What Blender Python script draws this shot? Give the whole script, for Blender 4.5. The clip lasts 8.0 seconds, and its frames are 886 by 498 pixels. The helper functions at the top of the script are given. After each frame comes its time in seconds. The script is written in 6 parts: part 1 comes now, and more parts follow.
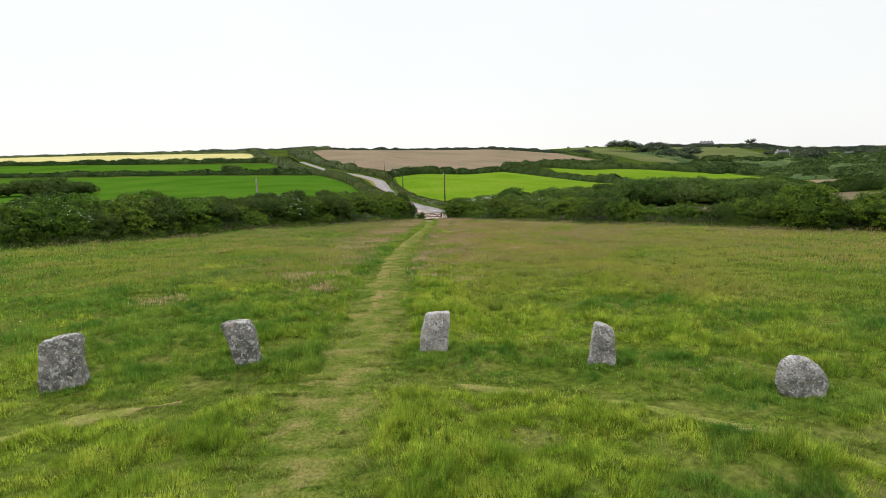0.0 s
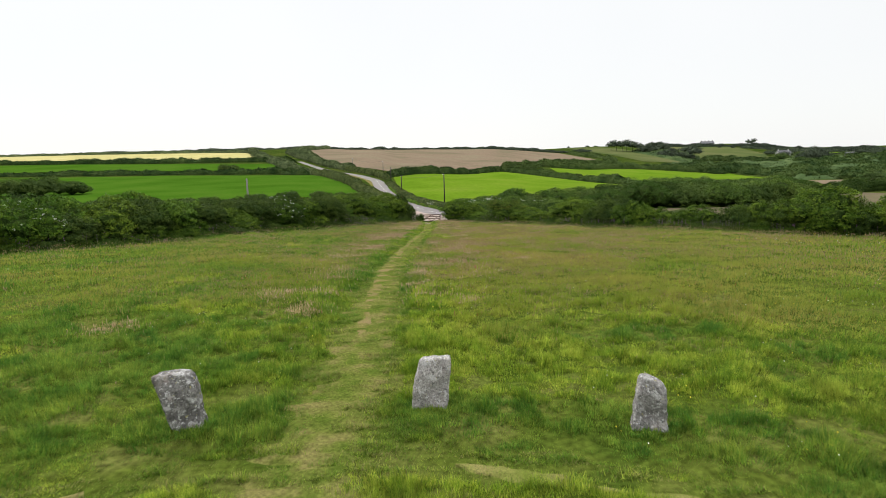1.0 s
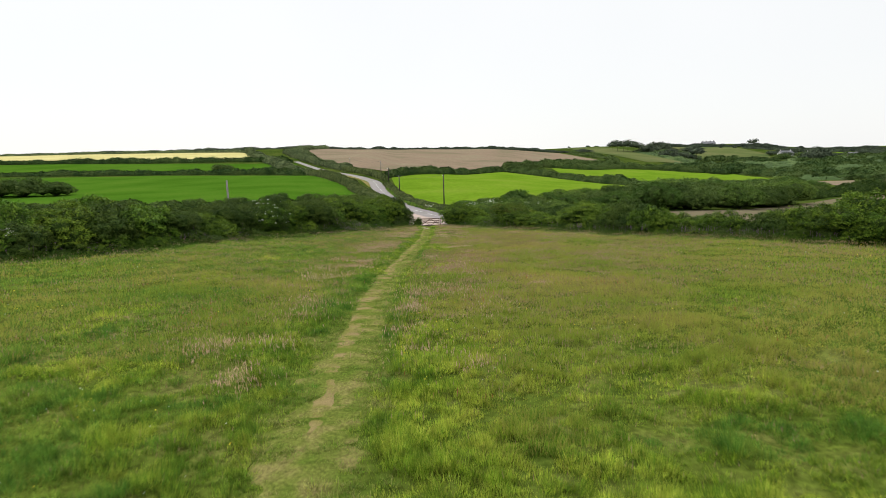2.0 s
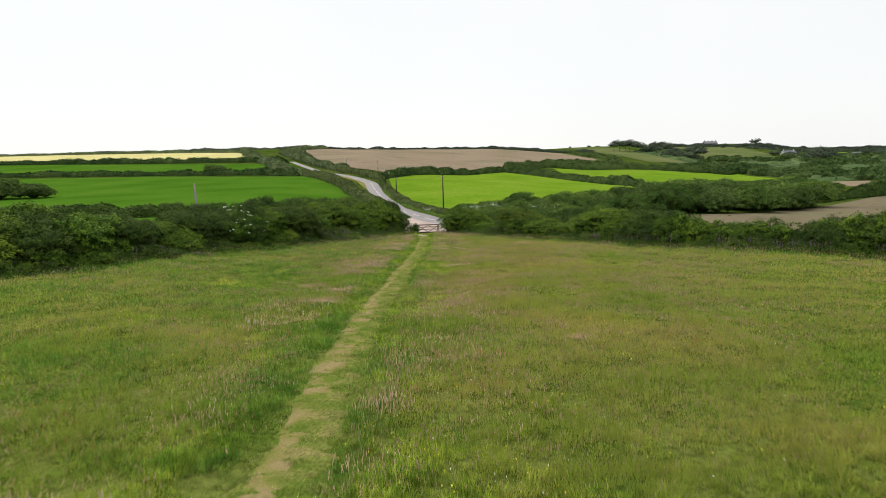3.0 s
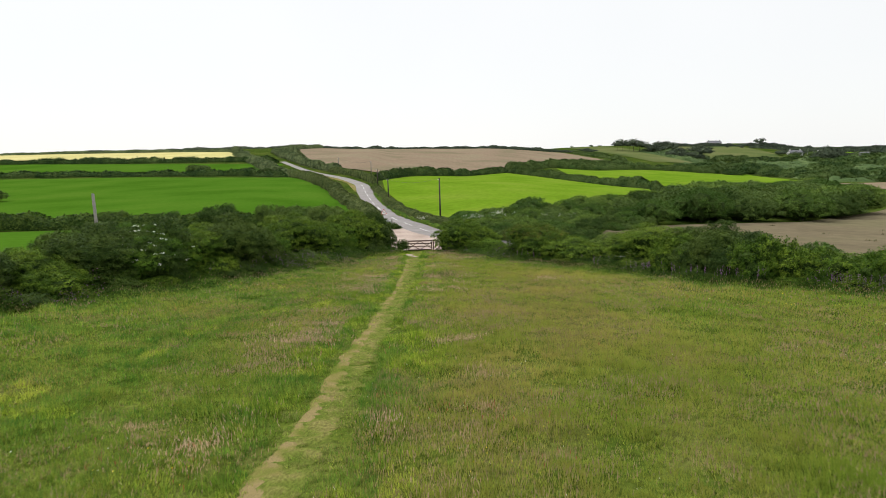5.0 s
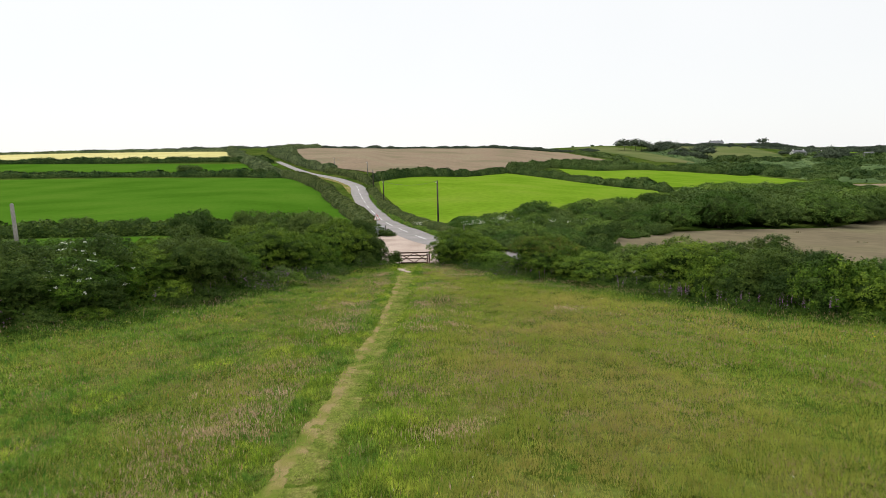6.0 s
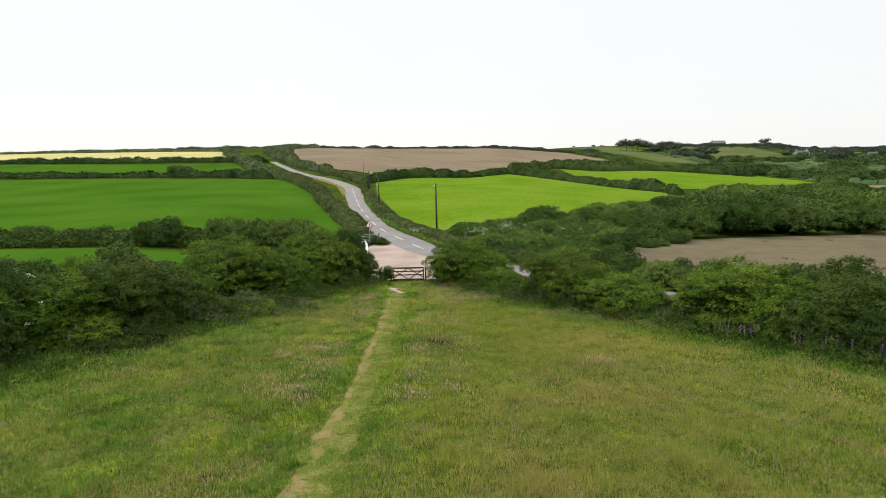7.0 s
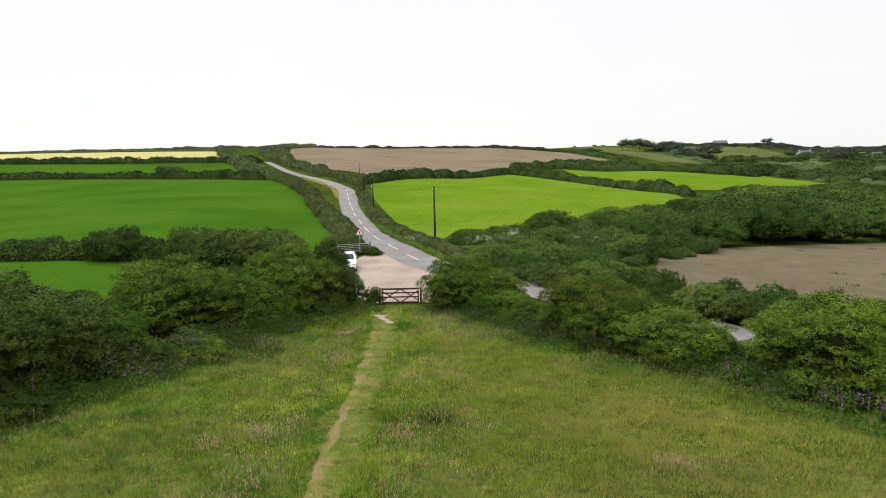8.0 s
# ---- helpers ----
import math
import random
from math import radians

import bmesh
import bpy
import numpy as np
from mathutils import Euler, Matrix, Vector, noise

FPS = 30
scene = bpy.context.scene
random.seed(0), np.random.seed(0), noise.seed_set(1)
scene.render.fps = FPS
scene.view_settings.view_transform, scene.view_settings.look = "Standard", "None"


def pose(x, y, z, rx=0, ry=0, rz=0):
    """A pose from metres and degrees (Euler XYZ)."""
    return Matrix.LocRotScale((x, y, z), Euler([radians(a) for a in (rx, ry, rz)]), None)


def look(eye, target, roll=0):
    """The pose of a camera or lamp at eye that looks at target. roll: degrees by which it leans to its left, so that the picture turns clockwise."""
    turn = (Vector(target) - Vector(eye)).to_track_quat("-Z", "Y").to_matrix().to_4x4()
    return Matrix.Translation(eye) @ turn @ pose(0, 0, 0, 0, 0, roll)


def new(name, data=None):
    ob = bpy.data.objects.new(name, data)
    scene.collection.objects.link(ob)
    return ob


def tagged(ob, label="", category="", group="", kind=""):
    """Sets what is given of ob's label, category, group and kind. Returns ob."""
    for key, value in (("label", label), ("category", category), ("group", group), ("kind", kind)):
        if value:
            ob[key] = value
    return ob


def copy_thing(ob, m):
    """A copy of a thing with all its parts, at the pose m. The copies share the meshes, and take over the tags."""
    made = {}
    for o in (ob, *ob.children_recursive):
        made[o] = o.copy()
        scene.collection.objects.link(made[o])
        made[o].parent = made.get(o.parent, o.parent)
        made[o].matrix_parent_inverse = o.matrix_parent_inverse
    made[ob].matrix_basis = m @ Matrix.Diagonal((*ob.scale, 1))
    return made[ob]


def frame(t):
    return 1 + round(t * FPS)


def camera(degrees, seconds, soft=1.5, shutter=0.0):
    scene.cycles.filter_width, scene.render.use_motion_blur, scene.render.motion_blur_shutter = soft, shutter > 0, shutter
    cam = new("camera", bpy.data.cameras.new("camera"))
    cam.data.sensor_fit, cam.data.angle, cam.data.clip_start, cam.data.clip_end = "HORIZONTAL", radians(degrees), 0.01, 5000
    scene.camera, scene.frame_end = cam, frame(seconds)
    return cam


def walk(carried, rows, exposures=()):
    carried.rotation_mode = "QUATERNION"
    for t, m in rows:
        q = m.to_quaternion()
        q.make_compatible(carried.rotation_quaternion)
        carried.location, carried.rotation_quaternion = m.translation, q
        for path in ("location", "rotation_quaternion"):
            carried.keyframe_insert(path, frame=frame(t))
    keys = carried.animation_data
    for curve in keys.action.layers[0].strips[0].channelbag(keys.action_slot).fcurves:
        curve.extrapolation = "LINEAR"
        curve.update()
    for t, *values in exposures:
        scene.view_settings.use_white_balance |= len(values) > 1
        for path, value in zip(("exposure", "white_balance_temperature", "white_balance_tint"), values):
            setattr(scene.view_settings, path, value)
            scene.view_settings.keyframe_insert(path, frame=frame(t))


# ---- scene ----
cam = camera(73.0, 8.0, soft=0.9, shutter=0.2)
PATH = [
    (0.0, pose(0.00, 0.00, 4.58, 81.53, 1.62, 0.18)),
    (0.5, pose(-0.02, 1.18, 4.60, 81.51, 1.60, 0.17)),
    (1.0, pose(0.00, 3.18, 4.63, 81.49, 1.55, 0.14)),
    (1.5, pose(0.02, 5.85, 4.65, 81.48, 1.48, 0.12)),
    (3.0, pose(0.12, 16.76, 4.64, 81.50, 1.53, 0.10)),
    (3.5, pose(0.25, 20.55, 4.63, 81.49, 1.53, 0.10)),
    (4.0, pose(0.35, 24.25, 4.63, 81.49, 1.52, 0.10)),
    (4.5, pose(0.45, 27.90, 4.67, 81.48, 1.50, 0.10)),
    (6.0, pose(0.83, 38.40, 4.89, 81.43, 1.43, 0.12)),
    (6.5, pose(0.90, 41.95, 4.96, 81.43, 1.41, 0.12)),
    (7.0, pose(0.94, 45.55, 4.99, 81.44, 1.40, 0.12)),
    (7.5, pose(0.97, 49.30, 5.00, 81.44, 1.39, 0.12)),
    (8.0, pose(1.01, 53.20, 5.01, 81.43, 1.40, 0.10)),
]
walk(cam, PATH)

# ---- world, sun, exposure ----
scene.view_settings.exposure = 0.0
world = bpy.data.worlds.new("overcast_sky")
scene.world = world
world.use_nodes = True
wn, wl = world.node_tree.nodes, world.node_tree.links
wn.clear()
SUN_ELEVATION, SUN_TURN = radians(46), radians(-32)
sky = wn.new("ShaderNodeTexSky")
sky.sky_type, sky.sun_disc = "NISHITA", False
sky.sun_elevation, sky.sun_rotation = SUN_ELEVATION, SUN_TURN
cloud = wn.new("ShaderNodeTexNoise")
cloud.inputs["Scale"].default_value, cloud.inputs["Detail"].default_value = 1.6, 4.0
ramp = wn.new("ShaderNodeValToRGB")
ramp.color_ramp.elements[0].position, ramp.color_ramp.elements[0].color = 0.25, (8.0, 8.1, 8.1, 1)
ramp.color_ramp.elements[1].position, ramp.color_ramp.elements[1].color = 0.75, (8.65, 8.65, 8.6, 1)
cover = wn.new("ShaderNodeMix")
cover.data_type = "RGBA"
cover.inputs["Factor"].default_value = 0.9
back, out = wn.new("ShaderNodeBackground"), wn.new("ShaderNodeOutputWorld")
back.inputs["Strength"].default_value = 0.12
wl.new(cloud.outputs["Fac"], ramp.inputs["Fac"])
wl.new(sky.outputs["Color"], cover.inputs["A"])
wl.new(ramp.outputs["Color"], cover.inputs["B"])
# an overcast dome: brighter overhead than at the horizon
spot, axes, dome, bright = wn.new("ShaderNodeTexCoord"), wn.new("ShaderNodeSeparateXYZ"), wn.new("ShaderNodeMapRange"), wn.new("ShaderNodeVectorMath")
dome.inputs["From Min"].default_value, dome.inputs["From Max"].default_value = 0.25, 1.0
dome.inputs["To Min"].default_value, dome.inputs["To Max"].default_value = 1.0, 3.0
bright.operation = "SCALE"
wl.new(spot.outputs["Generated"], axes.inputs[0])
wl.new(axes.outputs["Z"], dome.inputs["Value"])
wl.new(cover.outputs["Result"], bright.inputs[0])
wl.new(dome.outputs["Result"], bright.inputs["Scale"])
wl.new(bright.outputs[0], back.inputs["Color"])
wl.new(back.outputs["Background"], out.inputs["Surface"])
sun_data = bpy.data.lights.new("sun", "SUN")
sun_data.energy, sun_data.angle, sun_data.color = 2.5, radians(12), (1.0, 0.96, 0.9)
sun = new("sun", sun_data)
sun_way = Vector((math.sin(SUN_TURN) * math.cos(SUN_ELEVATION), math.cos(SUN_TURN) * math.cos(SUN_ELEVATION), math.sin(SUN_ELEVATION)))
sun.matrix_world = look(sun_way * 100, (0, 0, 0))

# ---- materials ----


def material(name, colors, scale=1.0, fine=20.0, rough=0.9, bump=0.0, bump_scale=None, island=0.0, random_object=0.0,
             translucent=0.0, metal=0.0, stretch=(1, 1, 1), fine_amount=0.25, coords="Object", mix=(0.35, 0.65), detail=4.0, gloss=0.25):
    """A procedural surface: colors run along a coarse noise, fine noise and random values vary their brightness."""
    m = bpy.data.materials.new(name)
    m.use_nodes = True
    n, k = m.node_tree.nodes, m.node_tree.links
    n.clear()
    tex = n.new("ShaderNodeTexCoord")
    geo = n.new("ShaderNodeNewGeometry")
    mapping = n.new("ShaderNodeMapping")
    mapping.inputs["Scale"].default_value = stretch
    if coords == "World":
        k.new(geo.outputs["Position"], mapping.inputs["Vector"])
    else:
        k.new(tex.outputs[coords], mapping.inputs["Vector"])
    coarse, grain = n.new("ShaderNodeTexNoise"), n.new("ShaderNodeTexNoise")
    coarse.inputs["Scale"].default_value, coarse.inputs["Detail"].default_value = scale, detail
    grain.inputs["Scale"].default_value, grain.inputs["Detail"].default_value = fine, 5.0
    for t in (coarse, grain):
        k.new(mapping.outputs["Vector"], t.inputs["Vector"])
    r = n.new("ShaderNodeValToRGB")
    els = r.color_ramp.elements
    while len(els) < len(colors):
        els.new(0.5)
    for i, c in enumerate(colors):
        els[i].position = mix[0] + (mix[1] - mix[0]) * i / max(1, len(colors) - 1)
        els[i].color = (*c, 1)
    total = coarse.outputs["Fac"]
    for amount, source in ((island, geo.outputs["Random Per Island"]), (random_object, n.new("ShaderNodeObjectInfo").outputs["Random"])):
        if amount:
            mad = n.new("ShaderNodeMath")
            mad.operation = "MULTIPLY_ADD"
            mad.inputs[1].default_value, mad.inputs[2].default_value = amount, -amount / 2
            k.new(source, mad.inputs[0])
            add = n.new("ShaderNodeMath")
            k.new(total, add.inputs[0])
            k.new(mad.outputs[0], add.inputs[1])
            total = add.outputs[0]
    k.new(total, r.inputs["Fac"])
    vary = n.new("ShaderNodeMapRange")
    vary.inputs["From Min"].default_value, vary.inputs["From Max"].default_value = 0.3, 0.7
    vary.inputs["To Min"].default_value, vary.inputs["To Max"].default_value = 1 - fine_amount, 1 + fine_amount
    k.new(grain.outputs["Fac"], vary.inputs["Value"])
    times = n.new("ShaderNodeVectorMath")
    times.operation = "SCALE"
    k.new(r.outputs["Color"], times.inputs[0])
    k.new(vary.outputs["Result"], times.inputs["Scale"])
    bsdf = n.new("ShaderNodeBsdfPrincipled")
    bsdf.inputs["Roughness"].default_value, bsdf.inputs["Metallic"].default_value = rough, metal
    bsdf.inputs["Specular IOR Level"].default_value = gloss if not metal else 0.5
    k.new(times.outputs[0], bsdf.inputs["Base Color"])
    if bump:
        b = n.new("ShaderNodeBump")
        b.inputs["Strength"].default_value, b.inputs["Distance"].default_value = 1.0, bump
        relief = n.new("ShaderNodeTexNoise")
        relief.inputs["Scale"].default_value, relief.inputs["Detail"].default_value = bump_scale or fine, 6.0
        k.new(mapping.outputs["Vector"], relief.inputs["Vector"])
        k.new(relief.outputs["Fac"], b.inputs["Height"])
        k.new(b.outputs["Normal"], bsdf.inputs["Normal"])
    shader = bsdf.outputs["BSDF"]
    if translucent:
        through_leaf = n.new("ShaderNodeBsdfTranslucent")
        k.new(times.outputs[0], through_leaf.inputs["Color"])
        both = n.new("ShaderNodeMixShader")
        both.inputs["Fac"].default_value = translucent
        k.new(shader, both.inputs[1])
        k.new(through_leaf.outputs[0], both.inputs[2])
        shader = both.outputs[0]
    o = n.new("ShaderNodeOutputMaterial")
    k.new(shader, o.inputs["Surface"])
    return m


M_SOIL = material("meadow_soil", [(0.0384, 0.06, 0.008), (0.06, 0.08, 0.012), (0.084, 0.092, 0.0224)], 0.6, 7.0, 0.95, 0.12, 6.0, coords="World", fine_amount=0.45, gloss=0.0)
M_PATH = material("trodden_grass", [(0.06, 0.086, 0.013), (0.09, 0.104, 0.022), (0.13, 0.118, 0.04)], 1.6, 16.0, 0.95, 0.05, 18.0, coords="World", fine_amount=0.4, gloss=0.0)
M_BARE = material("bare_earth", [(0.076, 0.096, 0.0168), (0.12, 0.109, 0.0336), (0.156, 0.122, 0.056)], 1.1, 40.0, 0.95, 0.04, 9.0, coords="World", fine_amount=0.25, gloss=0.0, mix=(0.38, 0.58))
M_RING = material("worn_grass", [(0.092, 0.115, 0.0202), (0.131, 0.136, 0.037), (0.17, 0.149, 0.0581)], 1.3, 30.0, 0.95, 0.05, 10.0, coords="World", fine_amount=0.35, gloss=0.0)
M_ASPHALT = material("worn_asphalt", [(0.112, 0.102, 0.096), (0.152, 0.138, 0.132)], 0.5, 40.0, 0.85, 0.004, 60.0, coords="World", fine_amount=0.18)
M_GRAVEL = material("pale_gravel", [(0.2, 0.15, 0.12), (0.24, 0.186, 0.152), (0.268, 0.212, 0.176)], 0.35, 14.0, 0.95, 0.02, 30.0, coords="World", fine_amount=0.14)
M_MARK = material("road_paint", [(0.368, 0.368, 0.36), (0.496, 0.496, 0.48)], 2.0, 30.0, 0.8, coords="World")
M_FIELD_DARK = material("young_crop", [(0.0288, 0.072, 0.0056), (0.036, 0.0848, 0.0072), (0.0432, 0.0912, 0.0088)], 0.05, 1.2, 0.95, 0.03, 2.5, coords="World", fine_amount=0.08, gloss=0.0)
M_FIELD_LIME = material("grazed_pasture", [(0.068, 0.124, 0.008), (0.084, 0.142, 0.0104), (0.096, 0.146, 0.0144)], 0.06, 0.9, 0.95, 0.04, 2.0, coords="World", fine_amount=0.12, gloss=0.0)
M_FIELD_YELLOW = material("ripening_crop", [(0.304, 0.28, 0.112), (0.368, 0.328, 0.148)], 0.05, 0.8, 0.95, 0.05, 2.0, coords="World", fine_amount=0.12, gloss=0.0)
M_FIELD_BROWN = material("ploughed_soil", [(0.117, 0.102, 0.0641), (0.15, 0.113, 0.0792), (0.15, 0.124, 0.0828)], 0.03, 0.7, 0.95, 0.1, 1.8, coords="World", fine_amount=0.14, gloss=0.0)
M_FIELD_GREY = material("harrowed_soil", [(0.0842, 0.0705, 0.0447), (0.101, 0.0842, 0.0535), (0.0975, 0.0867, 0.0505)], 0.06, 0.6, 0.95, 0.05, 2.5, coords="World", fine_amount=0.12, gloss=0.0)
M_FIELD_FAR = material("far_pasture", [(0.0415, 0.0618, 0.0203), (0.0679, 0.0828, 0.0281), (0.0902, 0.0943, 0.0406)], 0.012, 0.5, 0.95, coords="World", fine_amount=0.12, gloss=0.0)
M_LAND = material("rough_land", [(0.0192, 0.0364, 0.0064), (0.032, 0.0504, 0.00768), (0.048, 0.0616, 0.0128)], 0.08, 1.5, 0.95, 0.2, 0.8, coords="World", fine_amount=0.45, gloss=0.0)
M_GRASS = material("lush_grass", [(0.0702, 0.145, 0.014), (0.153, 0.237, 0.0228), (0.281, 0.329, 0.0439)], 0.9, 5.5, 0.6, island=0.35, coords="World", translucent=0.48, gloss=0.08, fine_amount=0.5, mix=(0.34, 0.68))
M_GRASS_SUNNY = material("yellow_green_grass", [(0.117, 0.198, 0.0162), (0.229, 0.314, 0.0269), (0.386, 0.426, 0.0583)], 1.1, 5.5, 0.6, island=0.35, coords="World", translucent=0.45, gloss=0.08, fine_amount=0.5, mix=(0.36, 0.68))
M_GRASS_DEEP = material("deep_green_grass", [(0.0491, 0.127, 0.016), (0.104, 0.198, 0.0245), (0.189, 0.26, 0.0359)], 0.9, 5.5, 0.6, island=0.35, coords="World", translucent=0.45, gloss=0.08, fine_amount=0.5)
M_MEADOW = material("tall_meadow_grass", [(0.153, 0.22, 0.0245), (0.22, 0.245, 0.0392), (0.294, 0.259, 0.0673)], 0.16, 3.0, 0.7, island=0.09, coords="World", translucent=0.55, gloss=0.08, fine_amount=0.18, mix=(0.32, 0.66))
M_SEED = material("grass_seed_heads", [(0.20, 0.17, 0.068), (0.26, 0.19, 0.10), (0.31, 0.215, 0.145)], 0.25, 5.0, 0.85, island=0.2, coords="World", translucent=0.45, gloss=0.02)
M_SEED_PINK = material("pink_grass_flowers", [(0.312, 0.231, 0.123), (0.406, 0.274, 0.179), (0.472, 0.33, 0.245)], 0.8, 5.0, 0.85, island=0.3, coords="World", translucent=0.4, gloss=0.05)
M_SORREL = material("red_sorrel", [(0.288, 0.072, 0.036), (0.336, 0.136, 0.088)], 0.6, 5.0, 0.85, island=0.4, coords="World", translucent=0.2)
M_SORREL_DARK = material("brown_dock", [(0.04, 0.068, 0.016), (0.096, 0.068, 0.028)], 0.6, 5.0, 0.85, island=0.5, coords="World")
M_DRYBLADE = material("mown_blades", [(0.0931, 0.148, 0.0169), (0.148, 0.183, 0.0349), (0.222, 0.204, 0.0719)], 0.9, 6.0, 0.8, island=0.45, coords="World", translucent=0.3, gloss=0.05)
M_LEAF_HAW = material("hawthorn_leaves", [(0.034, 0.0682, 0.00788), (0.0645, 0.112, 0.0111), (0.114, 0.164, 0.0171)], 0.9, 5.0, 0.6, island=0.34, random_object=0.16, translucent=0.08, gloss=0.02)
M_LEAF_RED = material("reddish_young_leaves", [(0.0877, 0.0696, 0.0145), (0.152, 0.0942, 0.0254)], 0.9, 5.0, 0.6, island=0.3, translucent=0.08, gloss=0.02)
M_LEAF_DARK = material("blackthorn_leaves", [(0.0224, 0.0428, 0.00963), (0.0412, 0.0689, 0.0131), (0.0673, 0.0983, 0.018)], 0.9, 5.0, 0.6, island=0.34, random_object=0.2, translucent=0.08, gloss=0.02)
M_LEAF_LIGHT = material("sycamore_leaves", [(0.0352, 0.0766, 0.00874), (0.066, 0.125, 0.0123), (0.11, 0.172, 0.0189)], 0.9, 5.0, 0.6, island=0.34, random_object=0.2, translucent=0.08, gloss=0.02)
M_LEAF_GREY = material("willow_leaves", [(0.0359, 0.0655, 0.0145), (0.06, 0.0968, 0.0211), (0.0877, 0.127, 0.029)], 0.9, 5.0, 0.6, island=0.34, random_object=0.2, translucent=0.08, gloss=0.02)
M_LEAF_SCRUB = material("scrub_leaves", [(0.0377, 0.0756, 0.0137), (0.0672, 0.117, 0.0198), (0.105, 0.154, 0.0289)], 0.5, 4.0, 0.7, island=0.34, random_object=0.5, translucent=0.08, gloss=0.02)
M_LEAF_SCRUB_DARK = material("dark_scrub_leaves", [(0.0272, 0.0508, 0.0109), (0.048, 0.0786, 0.016), (0.076, 0.108, 0.0232)], 0.5, 4.0, 0.7, island=0.34, random_object=0.4, translucent=0.08, gloss=0.02)
M_LEAF_HEDGE = material("clipped_hedge_leaves", [(0.0422, 0.0649, 0.0192), (0.081, 0.109, 0.033), (0.128, 0.153, 0.0487)], 0.8, 4.0, 0.7, island=0.4, translucent=0.08, gloss=0.02)
M_LEAF_UPPER = material("upper_hedge_leaves", [(0.055, 0.0819, 0.0327), (0.095, 0.123, 0.0501), (0.14, 0.169, 0.0718)], 0.3, 2.0, 0.8, island=0.35, gloss=0.02)
M_LEAF_WOOD = material("far_wood_leaves", [(0.034, 0.056, 0.02), (0.05, 0.08, 0.027), (0.075, 0.106, 0.036)], 0.08, 1.2, 0.8, island=0.35, gloss=0.02)
# scrub cores: shade inside the crowns, put in as a dark colour
M_SCRUB_SHADE = material("shaded_scrub_core", [(0.022, 0.038, 0.01), (0.045, 0.07, 0.016)], 2.0, 12.0, 0.95, 0.1, 8.0, gloss=0.02, fine_amount=0.6)
M_LEAF_FAR = material("far_tree_leaves", [(0.025, 0.049, 0.0142), (0.0437, 0.0745, 0.0185), (0.0728, 0.106, 0.0294)], 0.2, 2.0, 0.8, island=0.3, random_object=0.3, gloss=0.02)
# greyed greens: distance haze mixed into the leaf colour
M_LEAF_HAZED = material("hazed_woodland_leaves", [(0.036, 0.048, 0.032), (0.052, 0.068, 0.042), (0.076, 0.095, 0.056)], 0.2, 2.0, 0.8, island=0.3, random_object=0.3, gloss=0.02)
M_WEEDS = material("nettle_leaves", [(0.0264, 0.0572, 0.0099), (0.044, 0.088, 0.0126), (0.0704, 0.119, 0.018)], 0.9, 5.0, 0.7, island=0.3, coords="World", translucent=0.15, gloss=0.02)
# near-black green: the shade between the boughs is painted onto the cores
M_CORE_SHADE = material("shaded_bush_core", [(0.014, 0.028, 0.006), (0.038, 0.062, 0.012)], 3.0, 26.0, 0.95, 0.12, 12.0, gloss=0.02, fine_amount=0.8)
M_BARK = material("grey_bark", [(0.048, 0.04, 0.032), (0.104, 0.092, 0.076)], 6.0, 40.0, 0.9, 0.01, 25.0, stretch=(1, 1, 0.3))
M_BLOSSOM = material("white_blossom", [(0.55, 0.56, 0.46), (0.74, 0.73, 0.66)], 3.0, 30.0, 0.8, island=0.3)
M_CAMPION = material("purple_flowers", [(0.096, 0.048, 0.088), (0.192, 0.1, 0.168)], 2.0, 20.0, 0.8, island=0.5)
M_FOXGLOVE = material("foxglove_flowers", [(0.128, 0.056, 0.128), (0.24, 0.112, 0.224)], 2.0, 20.0, 0.8, island=0.5)
M_BUTTERCUP = material("buttercups", [(0.62, 0.47, 0.02), (0.75, 0.62, 0.06)], 2.0, 20.0, 0.7, island=0.5)
M_WOOD_DARK = material("brown_stained_wood", [(0.044, 0.0256, 0.0192), (0.08, 0.048, 0.036)], 2.0, 30.0, 0.75, 0.003, 30.0, stretch=(0.4, 1, 1))
M_STILE = material("pinkish_stile_wood", [(0.128, 0.088, 0.076), (0.208, 0.152, 0.132)], 3.0, 25.0, 0.85, 0.004, 25.0, stretch=(0.4, 1, 1))
M_POLE = material("tarred_pole_wood", [(0.024, 0.0192, 0.016), (0.052, 0.0416, 0.0344)], 3.0, 30.0, 0.85, 0.004, 30.0, stretch=(1, 1, 0.2))
M_POST = material("weathered_post_wood", [(0.104, 0.096, 0.084), (0.168, 0.156, 0.136)], 3.0, 30.0, 0.85, 0.004, 30.0, stretch=(1, 1, 0.2))
M_GALV = material("galvanised_steel", [(0.336, 0.352, 0.36), (0.448, 0.464, 0.472)], 4.0, 30.0, 0.5, metal=0.6)
M_WIRE = material("black_cable", [(0.016, 0.016, 0.016), (0.024, 0.024, 0.024)], 2.0, 9.0, 0.6)
M_WHITE = material("white_paint", [(0.68, 0.68, 0.67), (0.8, 0.8, 0.79)], 1.5, 30.0, 0.4, fine_amount=0.06)
M_RED = material("red_sign_film", [(0.4, 0.02, 0.016), (0.464, 0.028, 0.024)], 4.0, 30.0, 0.4)
M_BLACK = material("black_plastic", [(0.015, 0.015, 0.015), (0.03, 0.03, 0.03)], 4.0, 30.0, 0.5)
M_GLASS = material("car_glass", [(0.02, 0.025, 0.028), (0.03, 0.035, 0.04)], 2.0, 9.0, 0.08)
M_SLATE = material("slate_roof", [(0.08, 0.08, 0.088), (0.136, 0.136, 0.144)], 0.6, 3.0, 0.8)
